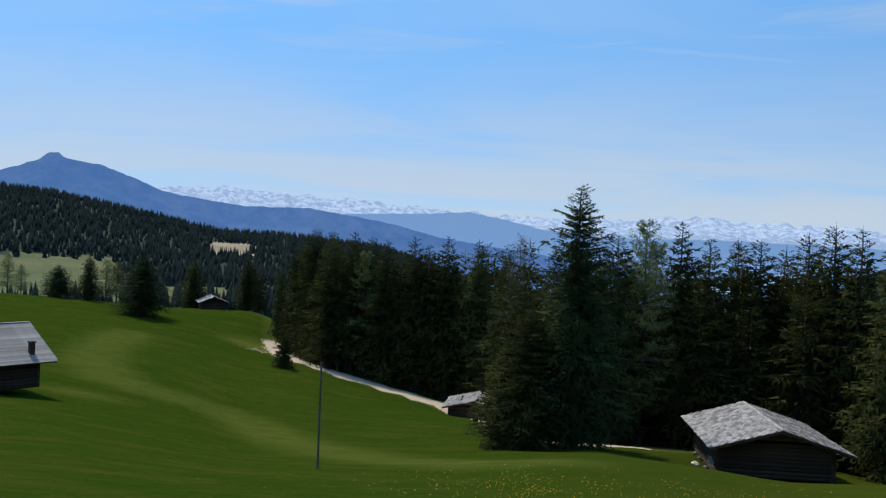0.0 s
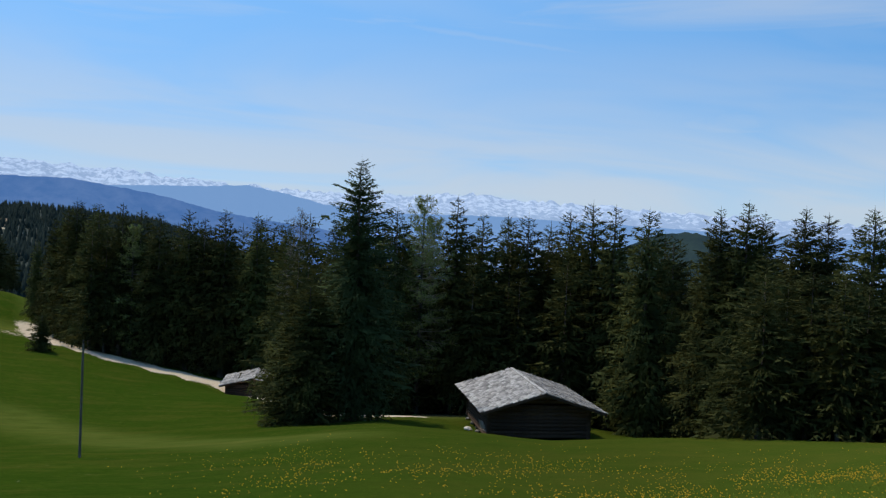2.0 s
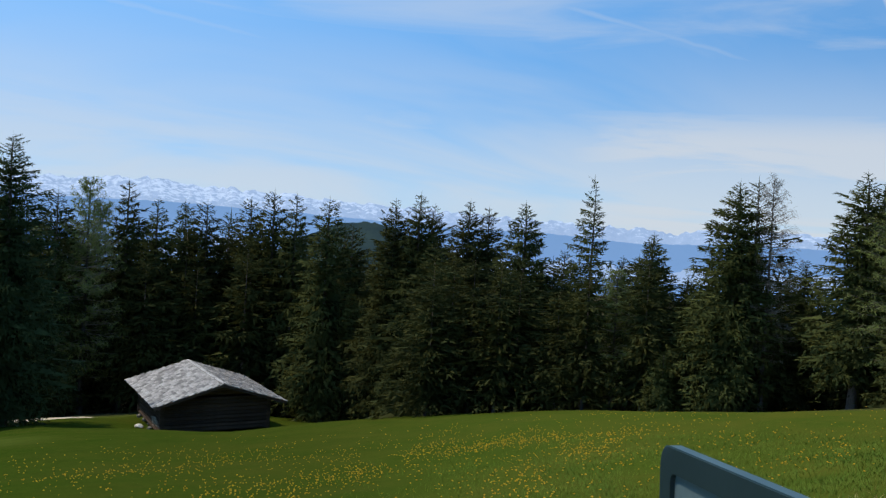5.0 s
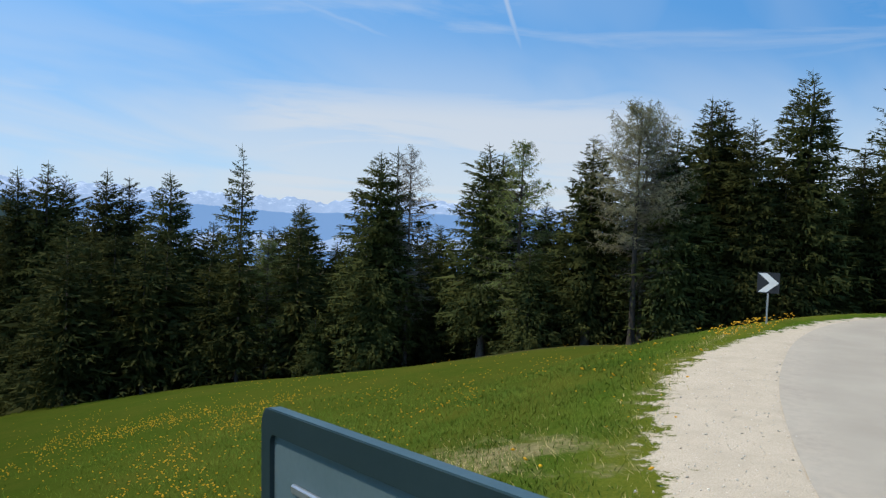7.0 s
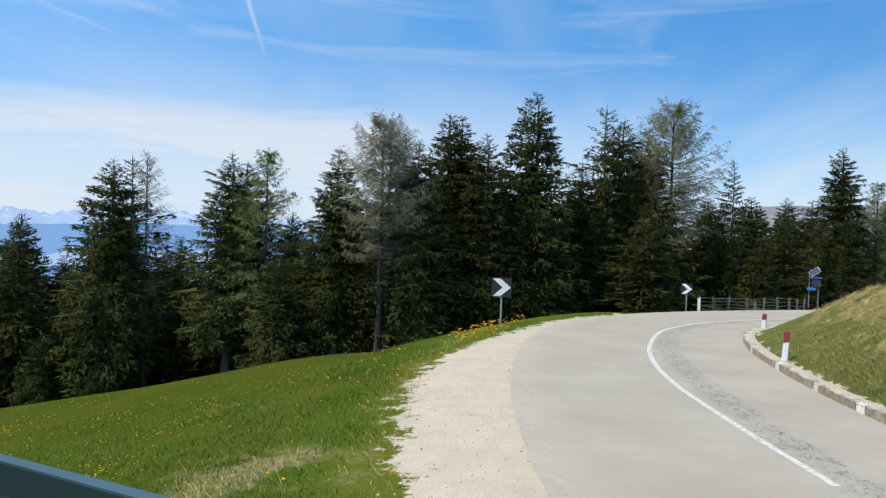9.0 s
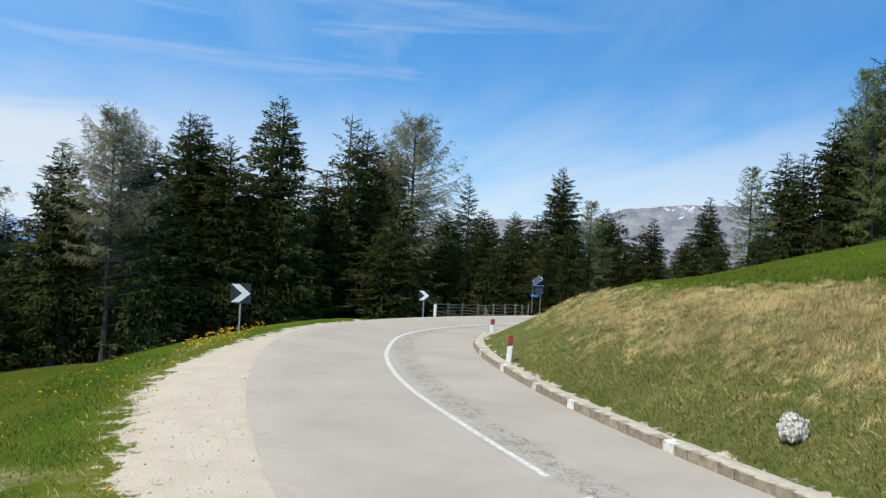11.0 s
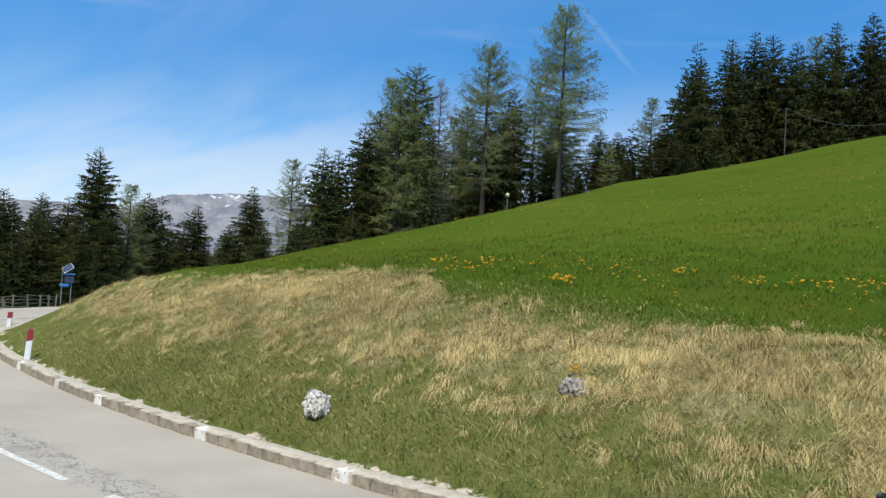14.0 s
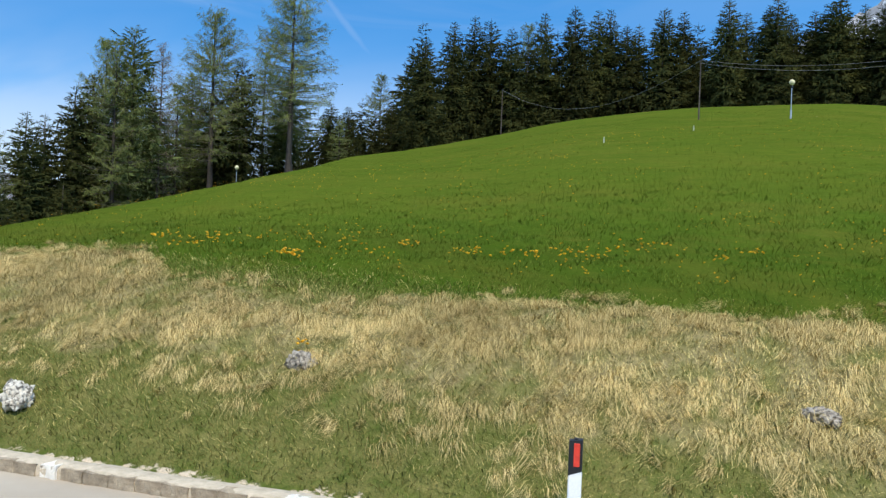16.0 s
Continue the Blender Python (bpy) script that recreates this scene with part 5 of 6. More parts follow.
def hut(m, width, length, wall, rise, over_side, over_end, label, rows, cols, boards=False, chimney=False, stones=True, seed=1):
    """A log hut: its gable looks along -y; walls of single logs, a low roof of shingles or boards."""
    rng_ = np.random.RandomState(seed)
    ob = empty("log_hut", m, label, "hut")
    log_h = wall / max(6, round(wall / 0.24))
    n = round(wall / log_h)
    # logs of the long and the short walls, crossing at the corners
    shapes = {}
    for ln in (length + 0.3, width + 0.3):
        bm = bmesh.new()
        bmesh.ops.create_cone(bm, cap_ends=True, segments=8, radius1=log_h * 0.56, radius2=log_h * 0.53, depth=ln)
        bmesh.ops.rotate(bm, matrix=Matrix.Rotation(radians(90), 3, "Y"), verts=bm.verts)
        me = bpy.data.meshes.new("log")
        bm.to_mesh(me)
        bm.free()
        me.materials.append(M_LOG)
        shapes[ln] = me
    for k in range(n):
        for sx in (-1, 1):
            o = part("log", shapes[length + 0.3], None, ob)
            o.matrix_basis = Matrix.Translation((sx * width / 2, 0, (k + 0.5) * log_h)) @ Matrix.Rotation(radians(90), 4, "Z")
        for sy in (-1, 1):
            o = part("log", shapes[width + 0.3], None, ob)
            o.matrix_basis = Matrix.Translation((0, sy * length / 2, (k + 1.0) * log_h))
    pitch = math.atan2(rise, width / 2 + over_side)
    ridge_z = wall + rise - over_side * math.tan(pitch) + 0.12
    top = ridge_z - 0.16
    k, z = 0, (n + 1.5) * log_h
    while z < top - 0.05:
        half = (top - z) / math.tan(pitch)
        bm = bmesh.new()
        bmesh.ops.create_cone(bm, cap_ends=True, segments=8, radius1=log_h * 0.55, radius2=log_h * 0.53, depth=2 * half)
        bmesh.ops.rotate(bm, matrix=Matrix.Rotation(radians(90), 3, "Y"), verts=bm.verts)
        me = bpy.data.meshes.new("gable_log")
        bm.to_mesh(me)
        bm.free()
        me.materials.append(M_LOG)
        for sy in (-1, 1):
            o = part("gable_log", me, None, ob)
            o.location = (0, sy * length / 2, z)
        z += log_h
    # roof
    slope = (width / 2 + over_side) / math.cos(pitch)
    run = length + 2 * over_end
    for sx in (-1, 1):
        face = Matrix.Translation((0, 0, ridge_z)) @ Matrix.Rotation(radians(90) if sx > 0 else radians(-90), 4, "Z")
        # in face space: x along the ridge, -y down the slope
        tilt = face @ Matrix.Rotation(pitch, 4, "X")
        deck = part("roof_deck", box((run, slope, 0.06), (0, -slope / 2, -0.05)), M_LOG, ob, "dark roof boarding")
        deck.matrix_basis = tilt
        if boards:
            bl = slope / rows
            me = [shingle_mesh("roof_board", run + 0.1, bl * 1.25, 0.035, M_ROOFBOARD, s) for s in range(3)]
            for r_ in range(rows):
                o = part("roof_board", me[r_ % 3], None, ob)
                o.matrix_basis = tilt @ Matrix.Translation((0, -slope + bl * (r_ + 0.55), 0.035)) @ Matrix.Rotation(radians(2.0), 4, "X")
        else:
            bl, bw = slope / rows, run / cols
            me = [shingle_mesh("shingle", bw * 0.96, bl * 1.35, 0.04, M_SHINGLE, s) for s in range(6)]
            rest = []
            for r_ in range(rows):
                for c in range(cols):
                    x = -run / 2 + bw * (c + 0.5 + (0.25 if r_ % 2 else -0.25) * 0.8) + rng_.uniform(-0.02, 0.02)
                    mt = tilt @ Matrix.Translation((x, -slope + bl * (r_ + 0.55) + rng_.uniform(-0.03, 0.03), 0.03 + rng_.uniform(0, 0.012))) @ Matrix.Rotation(radians(4.0 + rng_.uniform(-1.5, 1.5)), 4, "X") @ Matrix.Rotation(radians(rng_.uniform(-1.5, 1.5)), 4, "Z")
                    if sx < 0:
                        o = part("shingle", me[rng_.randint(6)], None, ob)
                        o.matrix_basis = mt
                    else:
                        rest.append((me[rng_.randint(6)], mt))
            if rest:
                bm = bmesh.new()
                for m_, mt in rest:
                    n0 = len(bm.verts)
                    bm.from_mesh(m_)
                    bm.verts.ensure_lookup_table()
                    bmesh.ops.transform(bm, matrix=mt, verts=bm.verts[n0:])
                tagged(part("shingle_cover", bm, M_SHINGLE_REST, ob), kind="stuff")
    part("ridge_board", box((0.26, run, 0.05), (0, 0, ridge_z + 0.05), 0.012), M_SHINGLE, ob)
    for sy in (-1, 1):
        for sx in (-1, 1):
            o = part("verge_board", box((slope, 0.05, 0.16), (-slope / 2, 0, -0.09), 0.01), M_LOG, ob)
            o.matrix_basis = Matrix.Translation((0, sy * (run / 2 - 0.02), ridge_z)) @ Matrix.Rotation(0 if sx < 0 else radians(180), 4, "Z") @ Matrix.Rotation(-pitch, 4, "Y")
    if stones:
        for k in range(10):
            bm = bmesh.new()
            bmesh.ops.create_icosphere(bm, subdivisions=2, radius=0.19)
            for v in bm.verts:
                v.co = v.co * (1 + 0.3 * noise.noise(v.co * 3 + Vector((k, seed, 0)))) * 1.0
                v.co.z *= 0.7
            o = part("foundation_stone", bm, M_STONE, ob)
            sx = -1 if k < 6 else 1
            o.location = (sx * (width / 2 + rng_.uniform(-0.1, 0.15)), -length / 2 + (k % 6 + 0.2) * length / 5.6, -0.12)
    if chimney:
        fx, fy, top, wide = chimney
        part("chimney", box((wide, wide, 1.5), (width * fx, length * fy, ridge_z + top - 0.75), 0.03), M_LOG, ob, "dark boxed chimney")
        part("chimney_cap", box((wide * 1.3, wide * 1.3, 0.08), (width * fx, length * fy, ridge_z + top + 0.04), 0.01), M_LOG, ob)
    return ob


hut(Matrix.Translation((21.54, 55.27, -11.30)) @ Matrix.Rotation(radians(-6.1), 4, "Z"), 6.88, 6.9, 2.22, 1.30, 0.85, 1.30, "old log hay hut with a grey shingle roof", 18, 24, seed=2)
hx, hy, hz = at(2.75, 109)
hut(Matrix.Translation((hx, hy, hz - 0.1)) @ Matrix.Rotation(radians(-8), 4, "Z"), 6.4, 6.5, 2.35, 0.95, 0.9, 0.6, "small weathered log barn beside the gravel path", 10, 13, seed=3)
hx, hy, hz = at(-15.35, 181)
hut(Matrix.Translation((hx, hy, hz - 0.1)) @ Matrix.Rotation(radians(22), 4, "Z"), 5.0, 5.6, 1.75, 1.25, 0.6, 0.8, "little alpine log hut on the far meadow edge", 7, 9, chimney=(0.30, 0.40, 0.1, 0.55), stones=False, seed=4)
hut(Matrix.Translation((-33.9, 59.1, -8.8)) @ Matrix.Rotation(radians(-38), 4, "Z"), 7.0, 7.6, 2.3, 2.4, 1.0, 0.9, "brown log cabin with a silvery board roof", 15, 4, boards=True, chimney=(0.50, 0.44, -1.05, 0.36), seed=5)


def lean_planks():
    """Old boards leaning on the hut's long wall, and a white stone by its corner."""
    for k in range(4):
        ob = part("plank", box((0.18, 1.9 - 0.2 * k, 0.04), (0, 0, 0), 0.006), M_ROOFBOARD)
        ob.matrix_basis = Matrix.Translation((17.80 - 0.02 * k, 53.4 + 0.12 * k, land1(17.6, 53.4) + 0.34 + 0.17 * k)) @ Matrix.Rotation(radians(-6), 4, "Z") @ Matrix.Rotation(radians(-9), 4, "X") @ Matrix.Rotation(radians(70), 4, "Y")
        tagged(ob, "grey weathered plank leaning on the log wall", "plank", "planks by the hut")
    bm = bmesh.new()
    bmesh.ops.create_icosphere(bm, subdivisions=3, radius=0.28)
    for v in bm.verts:
        v.co *= 1 + 0.35 * noise.noise(v.co * 4)
        v.co.z *= 0.6
    ob = part("stone", bm, M_KERBWHITE, None, smooth=True)
    ob.location = (17.35, 55.4, land1(17.35, 55.4) + 0.10)
    tagged(ob, "whitish stone lying beside the log hut", "stone")


lean_planks()


# ---- things along the road ----
def kerb():
    """Single rough stones along the inner edge of the bend, some of them painted white."""
    ob = empty("kerb", Matrix(), "low kerb of rough beige stones with white-painted blocks", "kerb", kind="structure")
    keep = np.interp(3.0, ROAD[:, 0], ROAD_RUN), np.interp(40.0, ROAD[:, 0], ROAD_RUN)
    shapes = []
    for s in range(8):
        r_ = np.random.RandomState(40 + s)
        bm = box((0.315, 0.16, 0.26), (0, 0, 0))
        bmesh.ops.subdivide_edges(bm, edges=bm.edges[:], cuts=2, use_grid_fill=True)
        for v in bm.verts:
            v.co += 0.014 * Vector(noise.noise_vector(v.co * 9 + Vector((s * 5, 0, 0)))) + 0.022 * Vector(noise.noise_vector(v.co * 4 + Vector((0, s * 5, 0))))
        me = bpy.data.meshes.new("kerb_stone")
        bm.to_mesh(me)
        bm.free()
        shapes.append(me)
    plain = [m_.copy() for m_ in shapes]
    for m_ in plain:
        m_.materials.append(M_KERB)
    for m_ in shapes:
        m_.materials.append(M_KERBWHITE)
    start = np.interp(12.35, ROAD[:, 0], ROAD_RUN)
    k0 = int((keep[0] - start) / 0.345)
    k1 = int((keep[1] - start) / 0.345)
    painted = {round((w - start) / 0.345) for w in (63.0, 66.1, 69.2, 72.25, 75.3, 78.7, 80.85, 83.7, 86.8, 89.9, 93.0)}
    r_ = np.random.RandomState(9)
    for k in range(k0, k1):
        run = start + k * 0.345
        x, y = np.interp(run, ROAD_RUN, ROAD[:, 0]), np.interp(run, ROAD_RUN, ROAD[:, 1])
        wx, wy = np.interp(run, ROAD_RUN, ROAD_WAY[:, 0]), np.interp(run, ROAD_RUN, ROAD_WAY[:, 1])
        white = k in painted
        o = part("kerb_stone", (shapes if white else plain)[r_.randint(8)], None, ob, "white-painted kerb stone" if white else "")
        o.matrix_basis = Matrix.Translation((x + wy * 2.545, y - wx * 2.545, 0.012 + r_.uniform(-0.010, 0.010) + (0.012 if white else 0))) @ Matrix.Rotation(math.atan2(wy, wx) + r_.uniform(-0.05, 0.05), 4, "Z") @ Matrix.Diagonal((0.75 if white else r_.uniform(0.97, 1.04), 1, 1, 1))
    keep = np.flatnonzero((ROAD_RUN > keep[0]) & (ROAD_RUN < keep[1]))
    rows = []
    for o, z in ((2.495, -0.05), (2.485, 0.10), (2.51, 0.142), (2.62, 0.152), (2.76, 0.15), (2.84, 0.10), (2.85, -0.05)):
        wob = np.array([noise.noise(Vector((ROAD_RUN[k] * 1.7, o * 9, 0))) for k in keep])
        rows.append(np.column_stack([ROAD[keep] - ROAD_LEFT[keep] * (o + 0.02 * wob)[:, None], np.full(len(keep), z) + 0.012 * wob]))
    v, n_, c_ = np.concatenate(rows), len(keep), len(rows)
    i, j = np.meshgrid(np.arange(n_ - 1), np.arange(c_ - 1), indexing="ij")
    q = np.stack([j * n_ + i, j * n_ + i + 1, (j + 1) * n_ + i + 1, (j + 1) * n_ + i], -1).reshape(-1, 4)
    part("kerb_bed", mesh_from("kerb_bed", v, q, M_MORTAR), None, ob, "beige mortar bed of the kerb")


kerb()
line = strip("centre_line", M_LINE, -0.155, -0.045, 0.004, float(np.interp(10.15, ROAD[:, 0], ROAD_RUN)), 1e9, 2,
             shift=lambda run: 0.26 * np.exp(-((run - 83.0) / 5.0) ** 2))
tagged(line, "worn solid white centre line", "road marking", kind="structure")
for x0, x1 in ((7.9, 9.63), (4.4, 6.0), (0.6, 2.2), (-3.2, -1.6)):
    dash = strip("centre_dash", M_LINE, -0.22, -0.08, 0.004, float(np.interp(x0, ROAD[:, 0], ROAD_RUN)), float(np.interp(x1, ROAD[:, 0], ROAD_RUN)), 2)
    tagged(dash, "worn white dash of the centre line", "road marking", kind="structure")


def delineator(x, y, turn, height, label, face=M_DARKRED):
    """An Italian roadside post: white, slanted dark top, red reflector."""
    ob = empty("delineator_post", Matrix.Translation((x, y, land1(x, y) - 0.05)) @ Matrix.Rotation(radians(turn), 4, "Z") @ Matrix.Rotation(radians(3.5 if face is M_DARKRED else 0), 4, "Y"), label, "road post", "roadside posts")
    w, d = 0.125, 0.09
    band = height * 0.69
    part("body", box((w, d, band), (0, 0, band / 2), 0.012), M_WHITE, ob)
    cap = prism([(-w / 2, band - 0.05 * height), (w / 2, band), (w / 2, height), (-w / 2, height - 0.012)], d + 0.004)
    part("cap", cap, M_BLACK if face is M_RED else face, ob, "dark slanted band" if face is M_RED else "")
    part("reflector", box((0.055, 0.006, 0.23 * height), (0.012, -d / 2 - 0.006, height * 0.85), 0.002), face, ob, "red reflector")
    # no opening: a black disc gives the dark inside of the cap's hole
    part("top_hole", tube(0.022, 0.022, 0.012, (0, 0, height - 0.004), 12), M_BLACK, ob)
    return ob


def outside(run_x, offset):
    run = np.interp(run_x, ROAD[:, 0], ROAD_RUN)
    x, y = np.interp(run, ROAD_RUN, ROAD[:, 0]), np.interp(run, ROAD_RUN, ROAD[:, 1])
    wx, wy = np.interp(run, ROAD_RUN, ROAD_WAY[:, 0]), np.interp(run, ROAD_RUN, ROAD_WAY[:, 1])
    return x - wy * offset, y + wx * offset


delineator(3.63, -7.24, 204, 0.93, "white roadside post with black cap and bright red reflector", M_RED)
delineator(20.2, -3.55, 262, 0.76, "white roadside post with a dark red band inside the bend")
delineator(28.1, -4.33, 250, 0.54, "far white roadside post with a dark red band")


def chevron_sign(x, y, turn, lift, size, label):
    ob = empty("chevron_sign", Matrix.Translation((x, y, land1(x, y) - 0.1)) @ Matrix.Rotation(radians(turn), 4, "Z"), label, "road sign", "chevron signs")
    part("post", tube(0.03, 0.03, lift + size * 0.5, (0, 0.03, 0)), M_STEEL, ob)
    part("plate", box((size, 0.012, size), (0, 0, lift + 0.1), 0.004), M_BLACK, ob, "black square plate")
    s = size * 0.46
    arrow = prism([(-s * 1.0, s * 0.98), (-s * 0.15, s * 0.98), (s * 1.02, 0), (-s * 0.15, -s * 0.98), (-s * 1.0, -s * 0.98), (s * 0.12, 0)], 0.004)
    bmesh.ops.translate(arrow, vec=(0, -0.009, lift + 0.1), verts=arrow.verts)
    part("chevron", arrow, M_WHITE, ob, "white chevron")
    part("clamp", box((0.09, 0.03, 0.04), (0, 0.02, lift + 0.25), 0.004), M_STEEL, ob)
    return ob


chevron_sign(26.35, 3.8, -83, 1.2, 0.62, "black bend sign with a white chevron on a steel post")
chevron_sign(36.2, -2.55, -92, 0.95, 0.46, "farther black bend sign with a white chevron")
delineator(37.2, -3.15, 262, 0.66, "plain white roadside post beside a pasture fence", M_WHITE)


def fence(points, label):
    """Weathered pasture fence: round posts and four split rails a bay."""
    ob = empty("pasture_fence", Matrix(), label, "fence")
    pts = spline(points, 1.3)
    r_ = np.random.RandomState(4)
    for k, (x, y) in enumerate(pts):
        z = land1(x, y)
        o = part("post", tube(0.045, 0.036, 0.80, (0, 0, -0.1), 7), M_POST, ob)
        o.matrix_basis = Matrix.Translation((x, y, z)) @ Matrix.Rotation(r_.normal(0, 0.04), 4, "X") @ Matrix.Rotation(r_.normal(0, 0.04), 4, "Y")
        if k:
            x0, y0 = pts[k - 1]
            z0 = land1(x0, y0)
            for h in (0.16, 0.32, 0.47, 0.62):
                a, b = Vector((x0, y0, z0 + h + r_.normal(0, 0.03))), Vector((x, y, z + h + r_.normal(0, 0.03)))
                d = b - a
                bm = tube(0.015, 0.012, d.length + 0.25, (0, 0, -d.length / 2 - 0.12), 6)
                o = part("rail", bm, M_POST, ob)
                o.matrix_basis = Matrix.Translation((a + b) / 2) @ d.to_track_quat("Z", "Y").to_matrix().to_4x4()
    return ob


fence([(37.6, -3.2), (39.2, -4.6), (40.6, -6.3), (41.8, -7.6), (42.6, -8.4)], "weathered wooden pasture fence beyond the bend")
fence([(41.3, -6.0), (44.0, -6.6), (48.0, -7.5)], "weathered wooden pasture fence running off from the road")


def station():
    """A small measuring box on legs with a tilted solar panel."""
    x, y, z = at(101.7, 47)
    ob = empty("measuring_station", Matrix.Translation((x, y, 0.0)) @ Matrix.Rotation(radians(-100), 4, "Z"), "blue roadside measuring box on steel legs with a solar panel", "equipment box")
    for sx in (-0.22, 0.22):
        part("leg", tube(0.025, 0.025, 1.3, (sx, 0, -0.3), 8), M_STEEL, ob)
    part("cabinet", box((0.46, 0.3, 0.42), (0.12, 0, 0.98), 0.02), M_PANEL, ob, "dark blue cabinet")
    part("lower_box", box((0.42, 0.28, 0.14), (-0.1, 0, 0.66), 0.02), M_BLUEBOX, ob, "bright blue box")
    part("cabinet_roof", box((0.62, 0.42, 0.04), (0.08, 0, 1.24), 0.01), M_BLUEBOX, ob)
    part("mast", tube(0.02, 0.02, 0.55, (-0.22, 0, 1.0), 8), M_STEEL, ob)
    panel = part("solar_panel", box((0.50, 0.03, 0.34), (0, 0, 0), 0.006), M_PANEL, ob)
    panel.matrix_basis = Matrix.Translation((0.02, 0, 1.56)) @ Matrix.Rotation(radians(-35), 4, "Y") @ Matrix.Rotation(radians(-40), 4, "X")
    part("panel_frame", box((0.54, 0.02, 0.38), (0, 0.012, 0), 0.006), M_STEEL, panel)


station()


def sign_back():
    """The back of a big road sign beside the shoulder: a blue-grey sheet in a dark folded rim."""
    top, w, h, rim = 2.217, 1.16, 0.90, 0.052
    corner = Matrix.Translation((1.677, 1.382, top)) @ Matrix.Rotation(-2.067, 4, "Z") @ Matrix.Rotation(-0.088, 4, "Y")
    ob = empty("road_sign", corner @ Matrix.Translation((0, 0, -top)), "back of a large blue-grey road sign in a dark rim", "road sign")
    rad = 0.042

    def rounded(x0, z0, x1, z1, r_):
        pts = []
        for cx, cz, a0 in ((x1 - r_, z1 - r_, 0), (x0 + r_, z1 - r_, 90), (x0 + r_, z0 + r_, 180), (x1 - r_, z0 + r_, 270)):
            for s in range(5):
                t = radians(a0 + 90 * s / 4)
                pts.append((cx + r_ * math.cos(t), cz + r_ * math.sin(t)))
        return pts
    sheet = prism(rounded(rim - 0.012, top - h + rim - 0.012, w - rim + 0.012, top - rim + 0.012, 0.024), 0.006)
    part("sheet", sheet, M_SIGNBACK, ob)
    outer, inner = rounded(0, top - h, w, top, rad), rounded(rim, top - h + rim, w - rim, top - rim, 0.02)
    bm = bmesh.new()
    loops = []
    for pts, y in ((outer, -0.014), (outer, 0.014), (inner, 0.014), (inner, -0.014)):
        loops.append([bm.verts.new((x, y, z)) for x, z in pts])
    k = len(outer)
    for q in range(4):
        p0, p1 = loops[q], loops[(q + 1) % 4]
        for s in range(k):
            bm.faces.new((p0[s], p0[(s + 1) % k], p1[(s + 1) % k], p1[s]))
    bmesh.ops.recalc_face_normals(bm, faces=bm.faces[:])
    part("rim", bm, M_SIGNRIM, ob, "dark slate folded rim")
    bm = bmesh.new()
    lo = [bm.verts.new((x, -0.012, z)) for x, z in outer]
    hi = [bm.verts.new((x, 0.015, z)) for x, z in outer]
    out2 = rounded(-0.003, top - h - 0.003, w + 0.003, top + 0.003, rad)
    lo2 = [bm.verts.new((x, -0.012, z)) for x, z in out2]
    hi2 = [bm.verts.new((x, 0.015, z)) for x, z in out2]
    for s in range(k):
        t = (s + 1) % k
        for p, q in ((lo, hi), (hi, hi2), (hi2, lo2), (lo2, lo)):
            bm.faces.new((p[s], p[t], q[t], q[s]))
    bmesh.ops.recalc_face_normals(bm, faces=bm.faces[:])
    part("edge", bm, M_SIGNEDGE, ob, "worn lighter edge")
    for sy in (1, -1):
        part("stiffener", box((w - 0.34, 0.012, 0.020), (w / 2, sy * 0.008, top - 0.146), 0.004), M_STEEL, ob, "pale pressed stiffening bar")
    g = land1(1.4, 0.8) - 0.1
    for x in (0.27, 0.80):
        part("post", tube(0.03, 0.03, top - 0.1 - g + 0.2, (x, 0.046, g - 0.2), 12), M_STEEL, ob)


sign_back()


# ---- rocks on the bank ----
def rock(x, y, size, seed, squash=(1, 0.8, 0.75), lift=0.1, mat=M_ROCK, label="pale lichened limestone rock in the grass"):
    bm = bmesh.new()
    bmesh.ops.create_icosphere(bm, subdivisions=4, radius=size / 2)
    for v in bm.verts:
        n_ = v.co.normalized()
        d = 1 + 0.35 * noise.noise(n_ * 1.7 + Vector((seed, 0, 0))) + 0.26 * noise.noise(n_ * 4 + Vector((0, seed, 0))) + 0.14 * noise.noise(n_ * 11) - 0.10 * abs(noise.noise(n_ * 7 + Vector((seed, seed, 0))))
        v.co = Vector((v.co.x * squash[0], v.co.y * squash[1], v.co.z * squash[2])) * d
    ob = part("rock", bm, mat, None, smooth=True)
    ob.matrix_basis = Matrix.Translation((x, y, land1(x, y) + size * lift)) @ Matrix.Rotation(seed * 1.3, 4, "Z")
    tagged(ob, label, "rock", "rocks on the bank")


def bank_hit(az, el):
    """Where a sight line from the eye meets the bank."""
    for r in np.arange(6.0, 60, 0.05):
        x, y = r * math.sin(radians(az)), r * math.cos(radians(az))
        if EYE + r * math.tan(radians(el)) < land1(x, y):
            return x, y
    return x, y


x, y = bank_hit(118.0, -10.1)
rock(x, y, 0.43, 4.4, (1.15, 0.9, 1.0), 0.22)
x, y = bank_hit(135.0, -7.6)
rock(x, y, 0.38, 5.0, (1, 0.9, 0.80), 0.03, M_GREYROCK, "half-buried grey rock with yellow flowers above it")
x, y = bank_hit(168.2, -9.0)
rock(x, y, 0.36, 7.0, (1.2, 0.9, 0.55), 0.0, M_GREYROCK, "flat dark grey rock sunk in dry grass")


